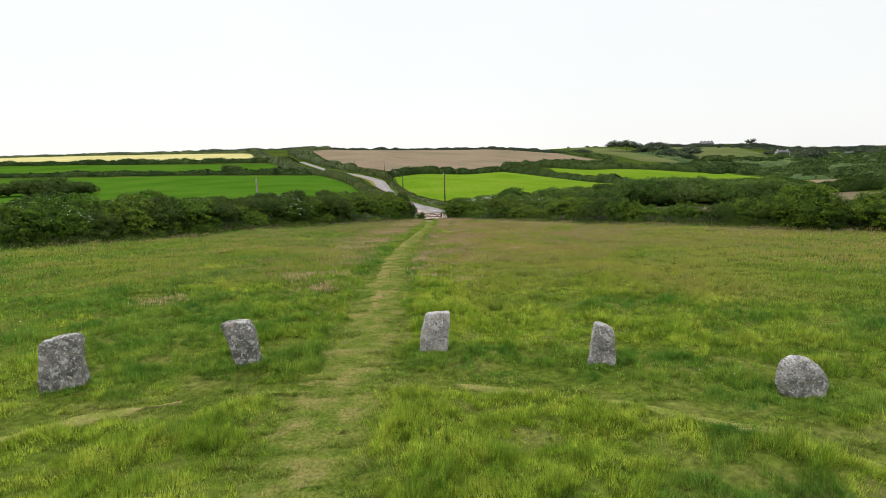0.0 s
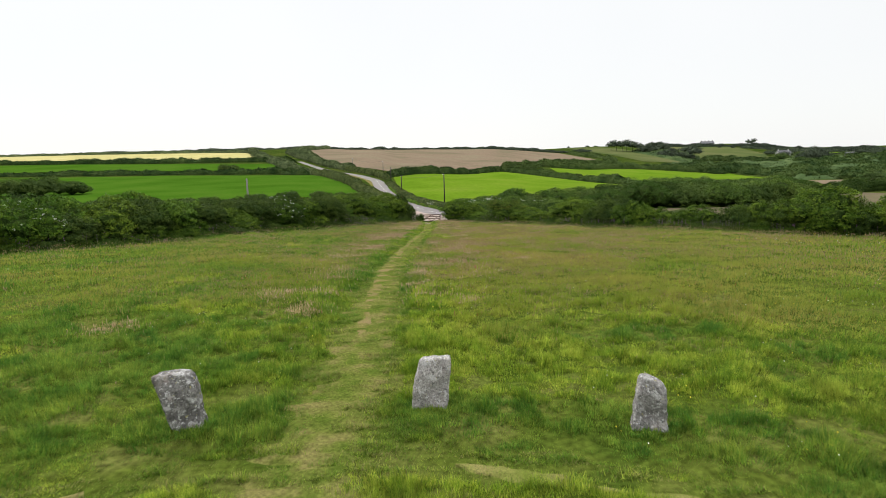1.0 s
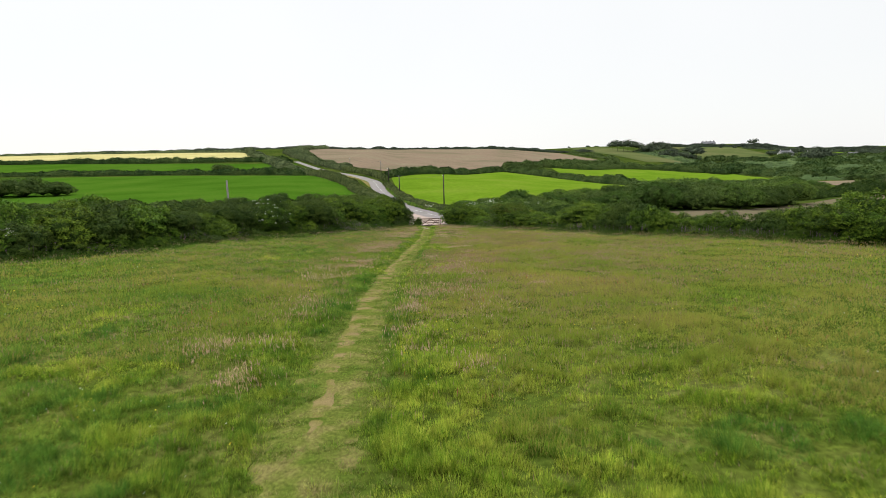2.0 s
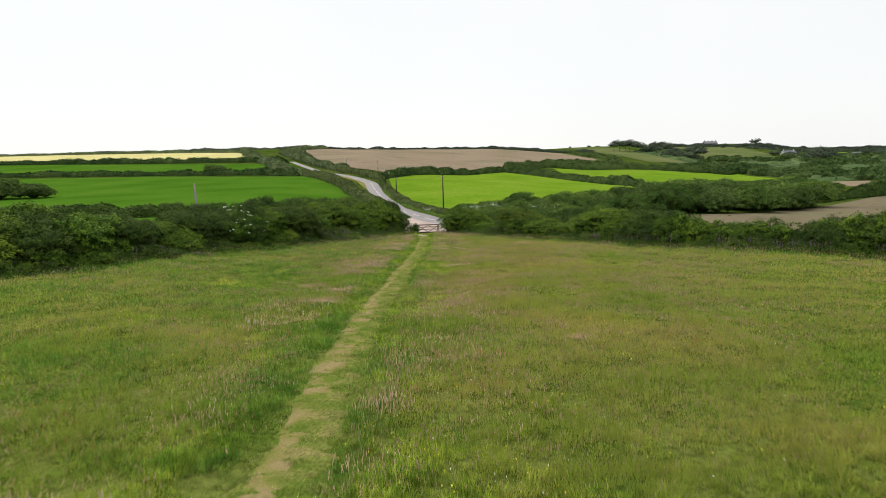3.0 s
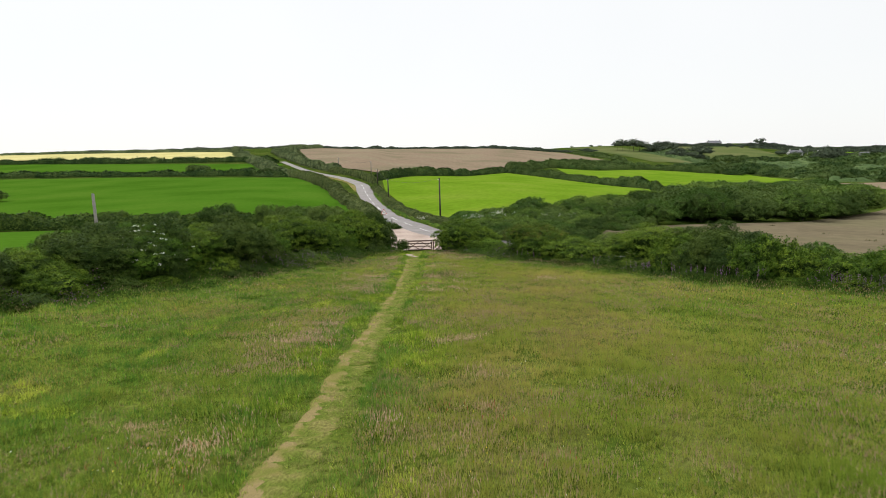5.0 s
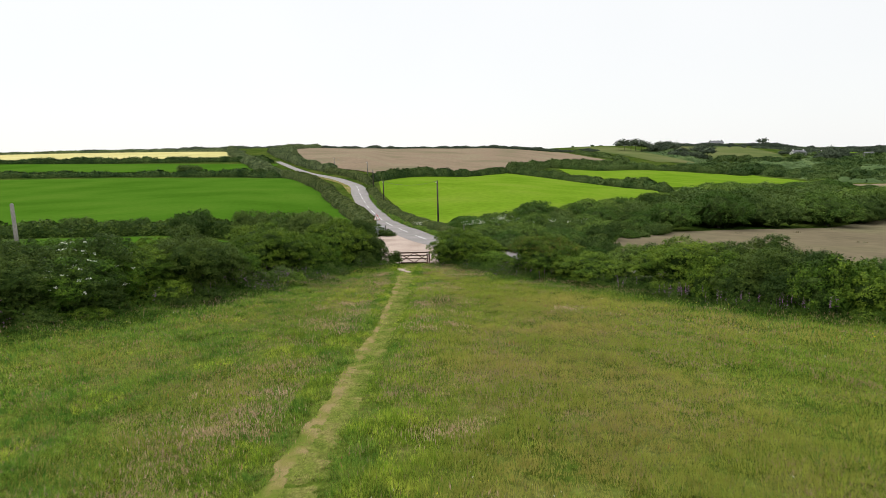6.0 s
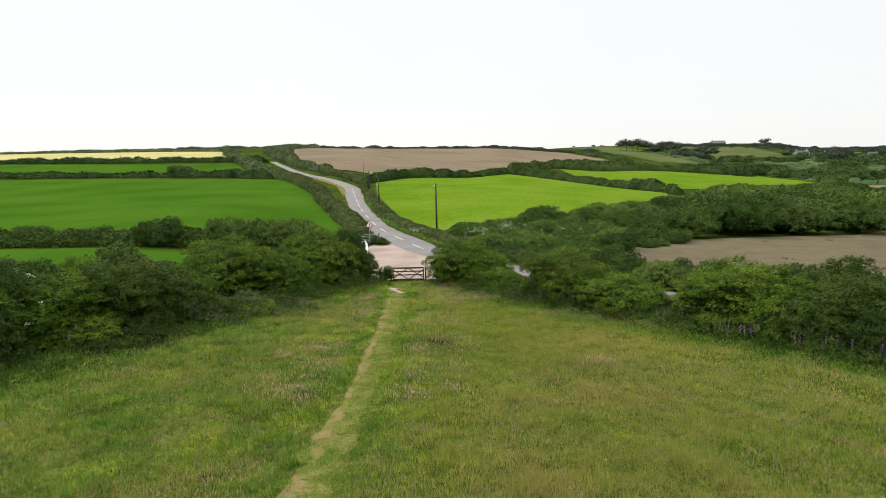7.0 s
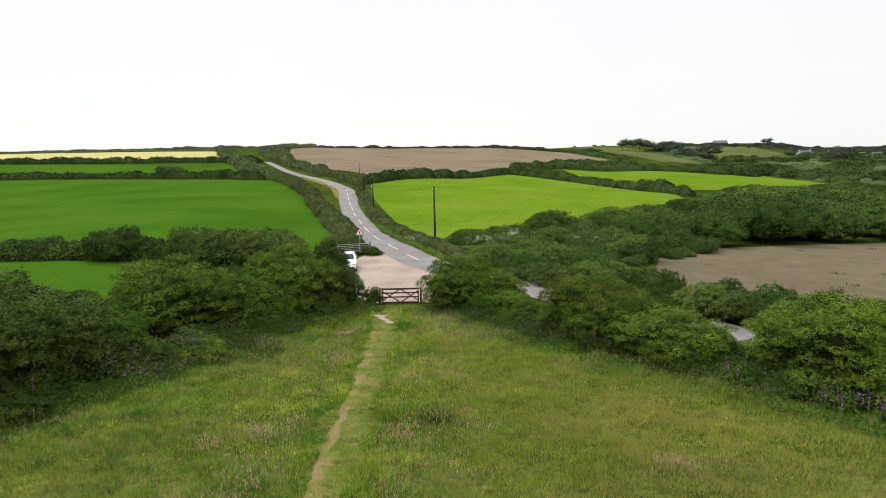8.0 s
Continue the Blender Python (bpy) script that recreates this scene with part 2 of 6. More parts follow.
M_RENDERED = material("whitewashed_wall", [(0.4, 0.4, 0.376), (0.496, 0.496, 0.464)], 0.4, 3.0, 0.9)
M_STONEWALL = material("grey_stone_wall", [(0.104, 0.1, 0.096), (0.176, 0.168, 0.16)], 0.4, 3.0, 0.9)


def stone_material(name, tones):
    """Grey granite with pale lichen blotches and dark spots."""
    m = material(name, tones, 4.5, 30.0, 0.95, 0.035, 22.0, fine_amount=0.4, random_object=0.15, gloss=0.1)
    n, k = m.node_tree.nodes, m.node_tree.links
    bsdf = [x for x in n if x.type == "BSDF_PRINCIPLED"][0]
    source = bsdf.inputs["Base Color"].links[0].from_socket
    mapping = [x for x in n if x.type == "MAPPING"][0]
    spots = ((2.2, 0.48, 0.58, 0.4, (0.10, 0.097, 0.092)), (5.5, 0.55, 0.60, 0.6, (0.43, 0.425, 0.41)), (10.0, 0.58, 0.63, 0.6, (0.05, 0.048, 0.045)), (17.0, 0.575, 0.61, 0.7, (0.50, 0.495, 0.48)),
             (38.0, 0.58, 0.62, 0.75, (0.06, 0.06, 0.055)), (3.0, 0.56, 0.70, 0.5, (0.22, 0.165, 0.145)), (14.0, 0.64, 0.66, 0.8, (0.33, 0.30, 0.11)))
    for scale, low, high, amount, color in spots:
        t = n.new("ShaderNodeTexNoise")
        t.inputs["Scale"].default_value, t.inputs["Detail"].default_value, t.inputs["Roughness"].default_value = scale, 6.0, 0.6
        k.new(mapping.outputs["Vector"], t.inputs["Vector"])
        f = n.new("ShaderNodeMapRange")
        f.inputs["From Min"].default_value, f.inputs["From Max"].default_value = low, high
        f.inputs["To Max"].default_value = amount
        k.new(t.outputs["Fac"], f.inputs["Value"])
        mx = n.new("ShaderNodeMix")
        mx.data_type = "RGBA"
        mx.inputs["B"].default_value = (*color, 1)
        k.new(f.outputs["Result"], mx.inputs["Factor"])
        k.new(source, mx.inputs["A"])
        source = mx.outputs["Result"]
    k.new(source, bsdf.inputs["Base Color"])
    return m


M_GRANITE = stone_material("lichen_granite", [(0.0946, 0.0903, 0.086), (0.181, 0.172, 0.163), (0.258, 0.245, 0.237)])
M_GRANITE_PALE = stone_material("pale_granite", [(0.237, 0.223, 0.208), (0.316, 0.297, 0.282), (0.376, 0.356, 0.336)])

# ---- mesh helpers ----


def mesh_from(name, verts, faces, mat, smooth=False):
    """A mesh from arrays: verts (n, 3) and faces (m, k), all with k corners."""
    verts, faces = np.asarray(verts, np.float32), np.asarray(faces, np.int32)
    me = bpy.data.meshes.new(name)
    me.vertices.add(len(verts))
    me.vertices.foreach_set("co", verts.ravel())
    count, corners = faces.shape
    me.loops.add(count * corners)
    me.loops.foreach_set("vertex_index", faces.ravel())
    me.polygons.add(count)
    me.polygons.foreach_set("loop_start", np.arange(0, count * corners, corners, dtype=np.int32))
    me.polygons.foreach_set("use_smooth", np.full(count, smooth))
    me.update(calc_edges=True)
    me.materials.append(mat)
    return me


def part(name, data, mat=None, parent=None, label="", smooth=False):
    """One mesh object, from a mesh or a bmesh, under a thing or a part."""
    if isinstance(data, bmesh.types.BMesh):
        me = bpy.data.meshes.new(name)
        if smooth:
            for f in data.faces:
                f.smooth = True
        data.to_mesh(me)
        data.free()
        me.materials.append(mat)
        data = me
    ob = new(name, data)
    if parent:
        ob.parent = parent
    return tagged(ob, label)


def add_box(bm, a, b, width, height, bevel=0.0, up=(0, 0, 1)):
    """A beam from a to b with a rectangular section."""
    a, b = Vector(a), Vector(b)
    way = (b - a).normalized()
    side = way.cross(Vector(up))
    side = side.normalized() if side.length > 1e-4 else Vector((1, 0, 0))
    top = side.cross(way)
    m = Matrix((( *side, 0), (*way, 0), (*top, 0), (0, 0, 0, 1))).transposed()
    m.translation = (a + b) / 2
    made = bmesh.ops.create_cube(bm, size=1.0, matrix=m @ Matrix.Diagonal((width, (b - a).length, height, 1)))
    if bevel:
        edges = list({e for v in made["verts"] for e in v.link_edges})
        bmesh.ops.bevel(bm, geom=edges, offset=bevel, segments=1, affect="EDGES")
    return bm


def add_tube(bm, points, radii, sides=8):
    """A round, tapering tube along points."""
    rings = []
    for i, p in enumerate(points):
        p = Vector(p)
        a, b = Vector(points[max(0, i - 1)]), Vector(points[min(len(points) - 1, i + 1)])
        way = (b - a).normalized()
        side = way.orthogonal().normalized()
        top = way.cross(side)
        rings.append([bm.verts.new(p + (side * math.cos(q) + top * math.sin(q)) * radii[i]) for q in [2 * math.pi * j / sides for j in range(sides)]])
    for r0, r1 in zip(rings, rings[1:]):
        for j in range(sides):
            bm.faces.new((r0[j], r0[(j + 1) % sides], r1[(j + 1) % sides], r1[j]))
    bm.faces.new(rings[-1])
    bm.faces.new(rings[0][::-1])
    return bm


# ---- the land ----


def value_noise(x, y, size, seed):
    """Smooth random values from 0 to 1 over the plan."""
    x, y = np.asarray(x) / size, np.asarray(y) / size
    i, j = np.floor(x).astype(np.int64), np.floor(y).astype(np.int64)
    fx, fy = x - i, y - j
    fx, fy = fx * fx * (3 - 2 * fx), fy * fy * (3 - 2 * fy)

    def cell(a, b):
        h = (a * 374761393 + b * 668265263 + seed * 974711) & 0x7FFFFFFF
        h = ((h ^ (h >> 13)) * 1274126177) & 0x7FFFFFFF
        return ((h ^ (h >> 16)) & 0xFFFF) / 65535.0

    return (cell(i, j) * (1 - fx) + cell(i + 1, j) * fx) * (1 - fy) + (cell(i, j + 1) * (1 - fx) + cell(i + 1, j + 1) * fx) * fy


KNOTS = [0, 14, 26, 40, 48, 58, 70, 90, 110, 130, 165, 190, 245, 300, 350, 420, 560, 700, 900, 1100, 2500]
RISE_FAR_WEST = [0.1, 0.1, -0.25, -0.9, -1.4, -1.9, -2.4, -2.5, -2.3, -2.0, -1.3, -0.7, 0.9, 5.4, 9.0, 13.2, 18.0, 19.5, 17, 10, -30]
RISE_WEST = [0.05, 0.05, -0.3, -1.0, -1.6, -2.2, -2.9, -3.9, -4.4, -4.0, -2.7, -1.0, 1.6, 5.8, 8.5, 11.0, 15.3, 16.5, 15, 8, -30]
RISE_LANE = [0.05, 0.05, -0.3, -1.05, -1.6, -2.25, -3.0, -4.45, -5.0, -4.6, -2.8, -1.2, 0.4, 2.2, 4.0, 8.0, 14.2, 16.0, 14, 8, -30]
RISE_MIDDLE = [0.0, 0.0, -0.3, -1.1, -1.65, -2.3, -3.1, -4.5, -5.1, -4.4, -2.6, -1.9, -2.4, -2.2, -1.6, 3.5, 12.8, 15.0, 13, 8, -30]
RISE_EAST = [-0.05, -0.05, -0.4, -1.3, -1.9, -2.6, -3.5, -5.0, -5.8, -6.6, -5.6, -5.2, -6.0, -6.6, -6.4, -5.0, 1.0, 9.0, 17.5, 18.5, -30]
RISE_FAR_EAST = [-0.1, -0.1, -0.6, -1.7, -2.4, -3.2, -4.2, -5.9, -6.6, -7.0, -8.0, -8.6, -9.5, -10.2, -11, -12, -11, -5, 9.5, 19.5, -30]
RISE_OUTER_EAST = [-0.1, -0.1, -0.6, -1.7, -2.4, -3.2, -4.2, -5.9, -6.6, -7.0, -8.0, -8.6, -9.5, -10.2, -11, -12, -12, -9, 1.5, 8.5, -30]
PROFILES = [(-0.23, RISE_FAR_WEST), (-0.12, RISE_WEST), (-0.06, RISE_LANE), (0.05, RISE_MIDDLE), (0.25, RISE_EAST), (0.46, RISE_FAR_EAST), (0.60, RISE_OUTER_EAST)]
YS = np.arange(-400.0, 3200.0, 2.0)


def smooth_profile(values):
    z = np.interp(YS, KNOTS, values)
    width = np.clip(np.abs(YS) * 0.05, 4.0, 25.0)
    out = z.copy()
    for s in (-1.0, -0.5, 0.5, 1.0):
        out += np.interp(YS + s * width, YS, z)
    return out / 5.0


US = np.array([u for u, v in PROFILES])
ZS = np.array([smooth_profile(v) for u, v in PROFILES])


def land(x, y):
    """Height of the land at x, y (numbers or arrays)."""
    x, y = np.asarray(x, float), np.asarray(y, float)
    u = np.clip(x / (np.maximum(y, 0.0) + 20.0), US[0], US[-1])
    cols = [np.interp(y, YS, z) for z in ZS]
    i = np.clip(np.searchsorted(US, u) - 1, 0, len(US) - 2)
    f = (u - US[i]) / (US[i + 1] - US[i])
    f = f * f * (3 - 2 * f)
    c = np.stack(np.broadcast_arrays(*cols))
    lo = np.take_along_axis(c, i[None, ...], 0)[0]
    hi = np.take_along_axis(c, (i + 1)[None, ...], 0)[0]
    return lo * (1 - f) + hi * f

PATH_Y = [-40, 0, 8, 9.5, 11, 13, 15, 20, 25, 32, 40, 50, 60, 70, 81, 88, 92]
PATH_X = [-1.5, -2.0, -2.25, -2.5, -2.35, -2.1, -2.1, -2.4, -2.65, -2.7, -2.7, -2.5, -2.1, -2.0, -2.2, -2.6, -2.3]
PATH_W = [1.2, 1.9, 2.2, 2.3, 2.25, 2.1, 2.0, 1.95, 1.8, 1.65, 1.5, 1.4, 1.3, 1.25, 1.5, 1.6, 2.2]


def mound(x, y):
    """Tussocks and hummocks of the meadow, from 0 to 1."""
    u, v = 0.8 * np.asarray(x) + 0.6 * np.asarray(y), 0.8 * np.asarray(y) - 0.6 * np.asarray(x)
    return 0.5 * value_noise(u, v, 1.3, 91) + 0.32 * value_noise(v + 3.3, u, 0.62, 92) + 0.18 * value_noise(x, y, 0.3, 93)


def height(x, y):
    """The land with the meadow's hummocks, which flatten out on the footpath."""
    x, y = np.asarray(x, float), np.asarray(y, float)
    off = np.abs(x - np.interp(y, PATH_Y, PATH_X)) - np.interp(y, PATH_Y, PATH_W) * 0.5
    ring = np.abs(np.hypot(x + 1.35, y - 1.1) - 11.0) - 0.4
    inside = np.clip((90 - y) / 4, 0, 1) * np.clip((34 - np.abs(x)) / 6, 0, 1)
    hump = 0.36 * (mound(x, y) - 0.48) + 0.06
    return land(x, y) + inside * (hump * np.clip(np.minimum(off, ring) / 0.6 + 0.2, 0, 1) - 0.03)


def axis(dense, near, far, step):
    """Coordinates with a fixed step near zero that widens outwards."""
    out, v = [0.0], 0.0
    while v < far:
        v += step if v < dense else step + (v - dense) * near
        out.append(v)
    return out


ax = axis(16, 0.05, 2600, 0.45)
ay = axis(70, 0.03, 2900, 0.45)
gx = np.array([-v for v in ax[:0:-1]] + ax)
gy = np.array([-v for v in axis(10, 0.15, 300, 2.0)[:0:-1]] + ay)


def drape(xx, yy, lift=0.0):
    return np.stack([xx, yy, height(xx, yy) + lift], -1)


def grid_faces(rows, cols):
    i = np.arange(rows * cols).reshape(rows, cols)
    return np.stack([i[:-1, :-1], i[:-1, 1:], i[1:, 1:], i[1:, :-1]], -1).reshape(-1, 4)


def ribbon(name, mat, centre, widths, lift, across=5, step=1.0, sunk=0.0, ragged=0.5, ripple=0.0):
    """A strip laid over the land along a centre line."""
    c = np.array(centre, float)
    s = np.concatenate([[0], np.cumsum(np.hypot(*np.diff(c, axis=0).T))])
    q = np.arange(0, s[-1], step)
    px, py = smooth_line(s, c[:, 0], q), smooth_line(s, c[:, 1], q)
    w = np.interp(q, s, widths)
    tx, ty = np.gradient(px), np.gradient(py)
    n = np.hypot(tx, ty)
    nx, ny = ty / n, -tx / n
    o = np.linspace(-0.5, 0.5, across)
    sides = np.stack([value_noise(q, q * 0, 1.6, 3) * 0.6 + value_noise(q, q * 0, 0.5, 7) * 0.4, value_noise(q, q * 0, 1.6, 5) * 0.6 + value_noise(q, q * 0, 0.5, 8) * 0.4], 1) - 0.5
    wob = np.where(o < 0, sides[:, :1], sides[:, 1:]) * ragged * np.abs(o * 2)
    xx = px[:, None] + nx[:, None] * (o * w[:, None] + wob)
    yy = py[:, None] + ny[:, None] * (o * w[:, None] + wob)
    rim = np.abs(o * 2) ** 4 * sunk
    rise = ripple * (value_noise(xx * 0.6, yy * 2.6, 0.4, 33) + 0.6 * value_noise(xx, yy * 1.5, 0.17, 44) - 0.8)
    return part(name, mesh_from(name, drape(xx, yy, lift - rim[None, :] + rise).reshape(-1, 3), grid_faces(len(q), across), mat, True))


def smooth_line(s, v, q):
    """Interpolates v over s with rounded corners."""
    out = np.zeros_like(q, dtype=float)
    for k in (-1.0, -0.5, 0.0, 0.5, 1.0):
        out += np.interp(q + k * 4.0, s, v)
    return out / 5.0


def field(name, mat, rows, lift, cells, label):
    """A field laid over the land: rows of outline points, each from left to right, near to far."""
    p = np.array(rows, float)
    u = np.linspace(0, p.shape[1] - 1, cells)
    v = np.linspace(0, p.shape[0] - 1, cells)
    i, j = np.minimum(v.astype(int), p.shape[0] - 2), np.minimum(u.astype(int), p.shape[1] - 2)
    fv, fu = (v - i)[:, None, None], (u - j)[None, :, None]
    q = (p[i][:, j] * (1 - fu) + p[i][:, j + 1] * fu) * (1 - fv) + (p[i + 1][:, j] * (1 - fu) + p[i + 1][:, j + 1] * fu) * fv
    me = mesh_from(name, drape(q[..., 0], q[..., 1], lift).reshape(-1, 3), grid_faces(cells, cells), mat, True)
    return tagged(part(name, me), label, "field", kind="structure")


# the ground: meadow near, rough land beyond the hedges
HEDGE_L = [(-46, 22), (-39, 34), (-32, 45), (-26, 52), (-22.5, 57.5), (-17.5, 65.5), (-12.7, 73), (-9.6, 80), (-7.0, 87), (-4.8, 91)]
HEDGE_R = [(0.4, 91), (4.1, 83.3), (7.2, 79), (10, 75.8), (13.5, 71), (18, 66.5), (24, 62), (29, 58.2), (36, 54.5), (48, 48), (62, 40)]
hedge_l, hedge_r = np.array(HEDGE_L, float), np.array(HEDGE_R, float)


def in_meadow(x, y, margin=0.0):
    left = np.interp(y, hedge_l[:, 1], hedge_l[:, 0])
    right = np.interp(-y, -hedge_r[:, 1], hedge_r[:, 0])
    return (x > left + margin) & (x < right - margin) & (y < 92)


xx, yy = np.meshgrid(gx, gy)
me = mesh_from("ground", drape(xx, yy).reshape(-1, 3), grid_faces(len(gy), len(gx)), M_SOIL, True)
me.materials.append(M_LAND)
fx, fy = (xx[:-1, :-1] + xx[1:, 1:]) / 2, (yy[:-1, :-1] + yy[1:, 1:]) / 2
me.polygons.foreach_set("material_index", np.where(in_meadow(fx, fy, -1.0) | (fy < 20) & (np.abs(fx) < 60), 0, 1).astype(np.int32).ravel())
tagged(part("ground", me), "rolling grassy land of meadow and rough hedged country", "ground", kind="structure")

tagged(ribbon("footpath", M_PATH, list(zip(PATH_X, PATH_Y)), PATH_W, 0.03, 21, 0.12, 0.09, 0.5, 0.07), "narrow trodden footpath of short dry grass through the meadow", "path", kind="structure")
tagged(ribbon("bare_track", M_BARE, [(-2.4, 18), (-2.75, 24), (-2.95, 30), (-3.0, 36), (-2.95, 44), (-2.8, 52), (-2.45, 60), (-2.35, 70), (-2.65, 80), (-3.1, 86), (-3.3, 89.5)], [0.12, 0.7, 1.15, 1.0, 0.75, 0.6, 0.6, 0.6, 0.6, 0.6, 0.65], 0.035, 11, 0.12, 0.08, 0.6, 0.03), "strip of bare brown earth worn into the footpath", "path", kind="structure")
RING, RING_R = (-1.35, 1.1), 10.85
for low, high in ((-2.3, -0.26), (0.02, 2.3)):
    turns = np.linspace(low, high, 40)
    ring_pts = [(RING[0] + RING_R * math.sin(a), RING[1] + RING_R * math.cos(a)) for a in turns]
    ring_wide = [(0.36 + 0.16 * math.sin(a * 17) * math.sin(a * 6)) * min(1.0, 0.3 + 2.2 * min(abs(a + 0.26), abs(a - 0.02))) for a in turns]
    tagged(ribbon("ring_path", M_RING, ring_pts, ring_wide, 0.03, 9, 0.12, 0.08, 0.7, 0.05), "faint ring of trodden grass inside the stone circle", "path", kind="structure")
tagged(ribbon("back_path", M_PATH, [(-0.2, 15.4), (0.4, 15.1), (1.5, 14.9), (2.8, 14.3), (3.8, 13.6), (5.1, 12.8), (6.2, 12.2), (8.0, 11.0)], [0.25] * 8, 0.0, 7, 0.3, 0.08), "faint trodden line in the grass behind the stones", "path", kind="structure")
ROAD = [(70, 35), (48, 50), (36, 59), (25, 70), (15.5, 82), (7.2, 97), (0, 108), (-1.6, 111.2), (-4.3, 118.6), (-7.3, 126), (-10, 135), (-13.7, 149.5), (-18, 171), (-20.6, 186), (-29, 208), (-42.5, 235.5), (-57, 268), (-72, 302)]
tagged(ribbon("road", M_ASPHALT, ROAD, [4.2] * 6 + [4.1] * 5 + [3.8] * 2 + [3.4, 2.8, 2.6, 2.4, 2.4], 0.06, 7, 1.0, 0.0, 0.08), "narrow grey asphalt country lane with worn surface", "road", kind="structure")
field("gravel_layby", M_GRAVEL, [[(-4.4, 92.4), (0.6, 92.4)], [(-6.5, 98), (2.4, 99)], [(-9.0, 106), (0.4, 104)], [(-8.2, 113.5), (-3.6, 112)], [(-7.0, 117.5), (-5.8, 117)]], 0.045, 30, "pale gravel lay-by between the gate and the lane")["category"] = "lay-by"
field("gravel_bend", M_BARE, [[(-20.6, 172), (-18.5, 170)], [(-25.5, 192), (-20.5, 183)], [(-33, 209), (-26, 200)], [(-41, 226), (-38, 222)]], 0.05, 24, "dry grassy bank with bare earth at the lane's bend")["category"] = "verge"

# the fields
field("dark_green_field", M_FIELD_DARK, [[(-330, 101), (-60, 101.5), (-24, 101.5), (-10, 113)], [(-330, 130), (-100, 128), (-50, 127), (-12.4, 127)], [(-330, 150), (-100, 148), (-54, 146), (-17.8, 145)], [(-330, 180), (-100, 180), (-64, 178), (-28, 176)], [(-330, 270), (-105, 243), (-76, 232), (-46, 219)]], 0.10, 80, "flat dark green field of young crop")
field("strip_field", M_FIELD_DARK, [[(-150, 82), (-15, 82)], [(-150, 101), (-15, 100)]], 0.08, 40, "narrow dark green field behind the hedge")
field("upper_green_field", M_FIELD_DARK, [[(-400, 285), (-180, 278), (-64, 256)], [(-420, 350), (-205, 326), (-67, 286)]], 0.15, 50, "strip of dark green field on the slope")
field("yellow_field", M_FIELD_YELLOW, [[(-460, 400), (-236, 364), (-98, 328)], [(-560, 560), (-300, 500), (-121, 398)]], 0.2, 50, "pale yellow ripening field on the slope")
field("brown_field", M_FIELD_BROWN, [[(-62, 300), (-35, 250), (-12, 226), (6, 272), (29, 332), (64, 426), (136, 502)], [(-94, 430), (-62, 430), (-30, 430), (10, 470), (40, 490), (75, 520), (135, 565)], [(-103, 545), (-60, 600), (-30, 606), (10, 612), (50, 618), (90, 626), (118, 632)]], 0.25, 90, "broad brown ploughed field on the hill")
field("lime_pasture", M_FIELD_LIME, [[(-2.5, 124), (12, 126), (30, 130)], [(-8.5, 150), (15, 160), (47, 165)], [(-13.3, 172), (12, 190), (60, 206)], [(-16.4, 196), (12, 225), (52, 262)], [(-17.5, 210), (0, 250), (29, 312)]], 0.10, 80, "bright lime green pasture beyond the lane")
field("lime_pasture_east", M_FIELD_LIME, [[(66, 225), (100, 258), (172, 318)], [(62, 290), (125, 330), (192, 372)], [(68, 396), (150, 440), (222, 490)]], 0.12, 60, "bright green pasture beside the scrub wood")
field("ploughed_field", M_FIELD_GREY, [[(14.5, 93), (55, 68), (80, 60), (110, 55)], [(22.5, 113), (62, 104), (92, 112), (128, 124)], [(29, 122.5), (58, 127.5), (84, 147), (122, 184)]], 0.08, 60, "flat brown ploughed field beyond the lane")
field("ploughed_field_far", M_FIELD_BROWN, [[(140, 208), (240, 200)], [(170, 290), (300, 290)]], 0.10, 40, "brown ploughed field behind a hedge")
field("golden_slope", M_FIELD_FAR, [[(178, 545), (236, 600)], [(160, 700), (228, 724)], [(162, 850), (215, 840)]], 0.3, 30, "pale golden green field on the far slope")
field("olive_slope", M_FIELD_FAR, [[(268, 702), (385, 715)], [(300, 840), (420, 800)], [(320, 960), (445, 975)]], 0.3, 30, "olive pasture on the far slope")
field("far_green_slope", M_FIELD_LIME, [[(455, 845), (600, 830)], [(470, 880), (640, 850)]], 0.3, 20, "bright strip of pasture on the far slope")

# ---- plants: shapes ----


def leaf_quads(points, ways, sizes, rng, wide=0.55):
    """Petals and broad leaves: a bent quad each, from a foot along a direction."""
    n = len(points)
    side = np.cross(ways, rng.normal(size=(n, 3)))
    side /= np.linalg.norm(side, axis=1)[:, None] + 1e-9
    up = np.cross(side, ways)
    s = sizes[:, None]
    mid = points + ways * s * 0.5 + up * s * 0.08
    v = np.stack([points, mid + side * s * wide / 2, points + ways * s, mid - side * s * wide / 2], 1)
    return v.reshape(-1, 3), np.arange(4 * n).reshape(n, 4)


def leaf_fans(points, faces_to, sizes, rng, wide=0.8):
    """Pointed leaves that lie like shingles, each facing about the given way."""
    n = len(points)
    look_to = faces_to + rng.normal(size=(n, 3)) * 0.5
    look_to /= np.linalg.norm(look_to, axis=1)[:, None]
    way = np.cross(look_to, rng.normal(size=(n, 3)))
    way /= np.linalg.norm(way, axis=1)[:, None] + 1e-9
    side = np.cross(look_to, way)
    s = sizes[:, None]
    v = np.stack([points - way * s * 0.5 - side * s * wide / 2, points - way * s * 0.5 + side * s * wide / 2, points + way * s * 0.6], 1)
    return v.reshape(-1, 3), np.arange(3 * n).reshape(n, 3)


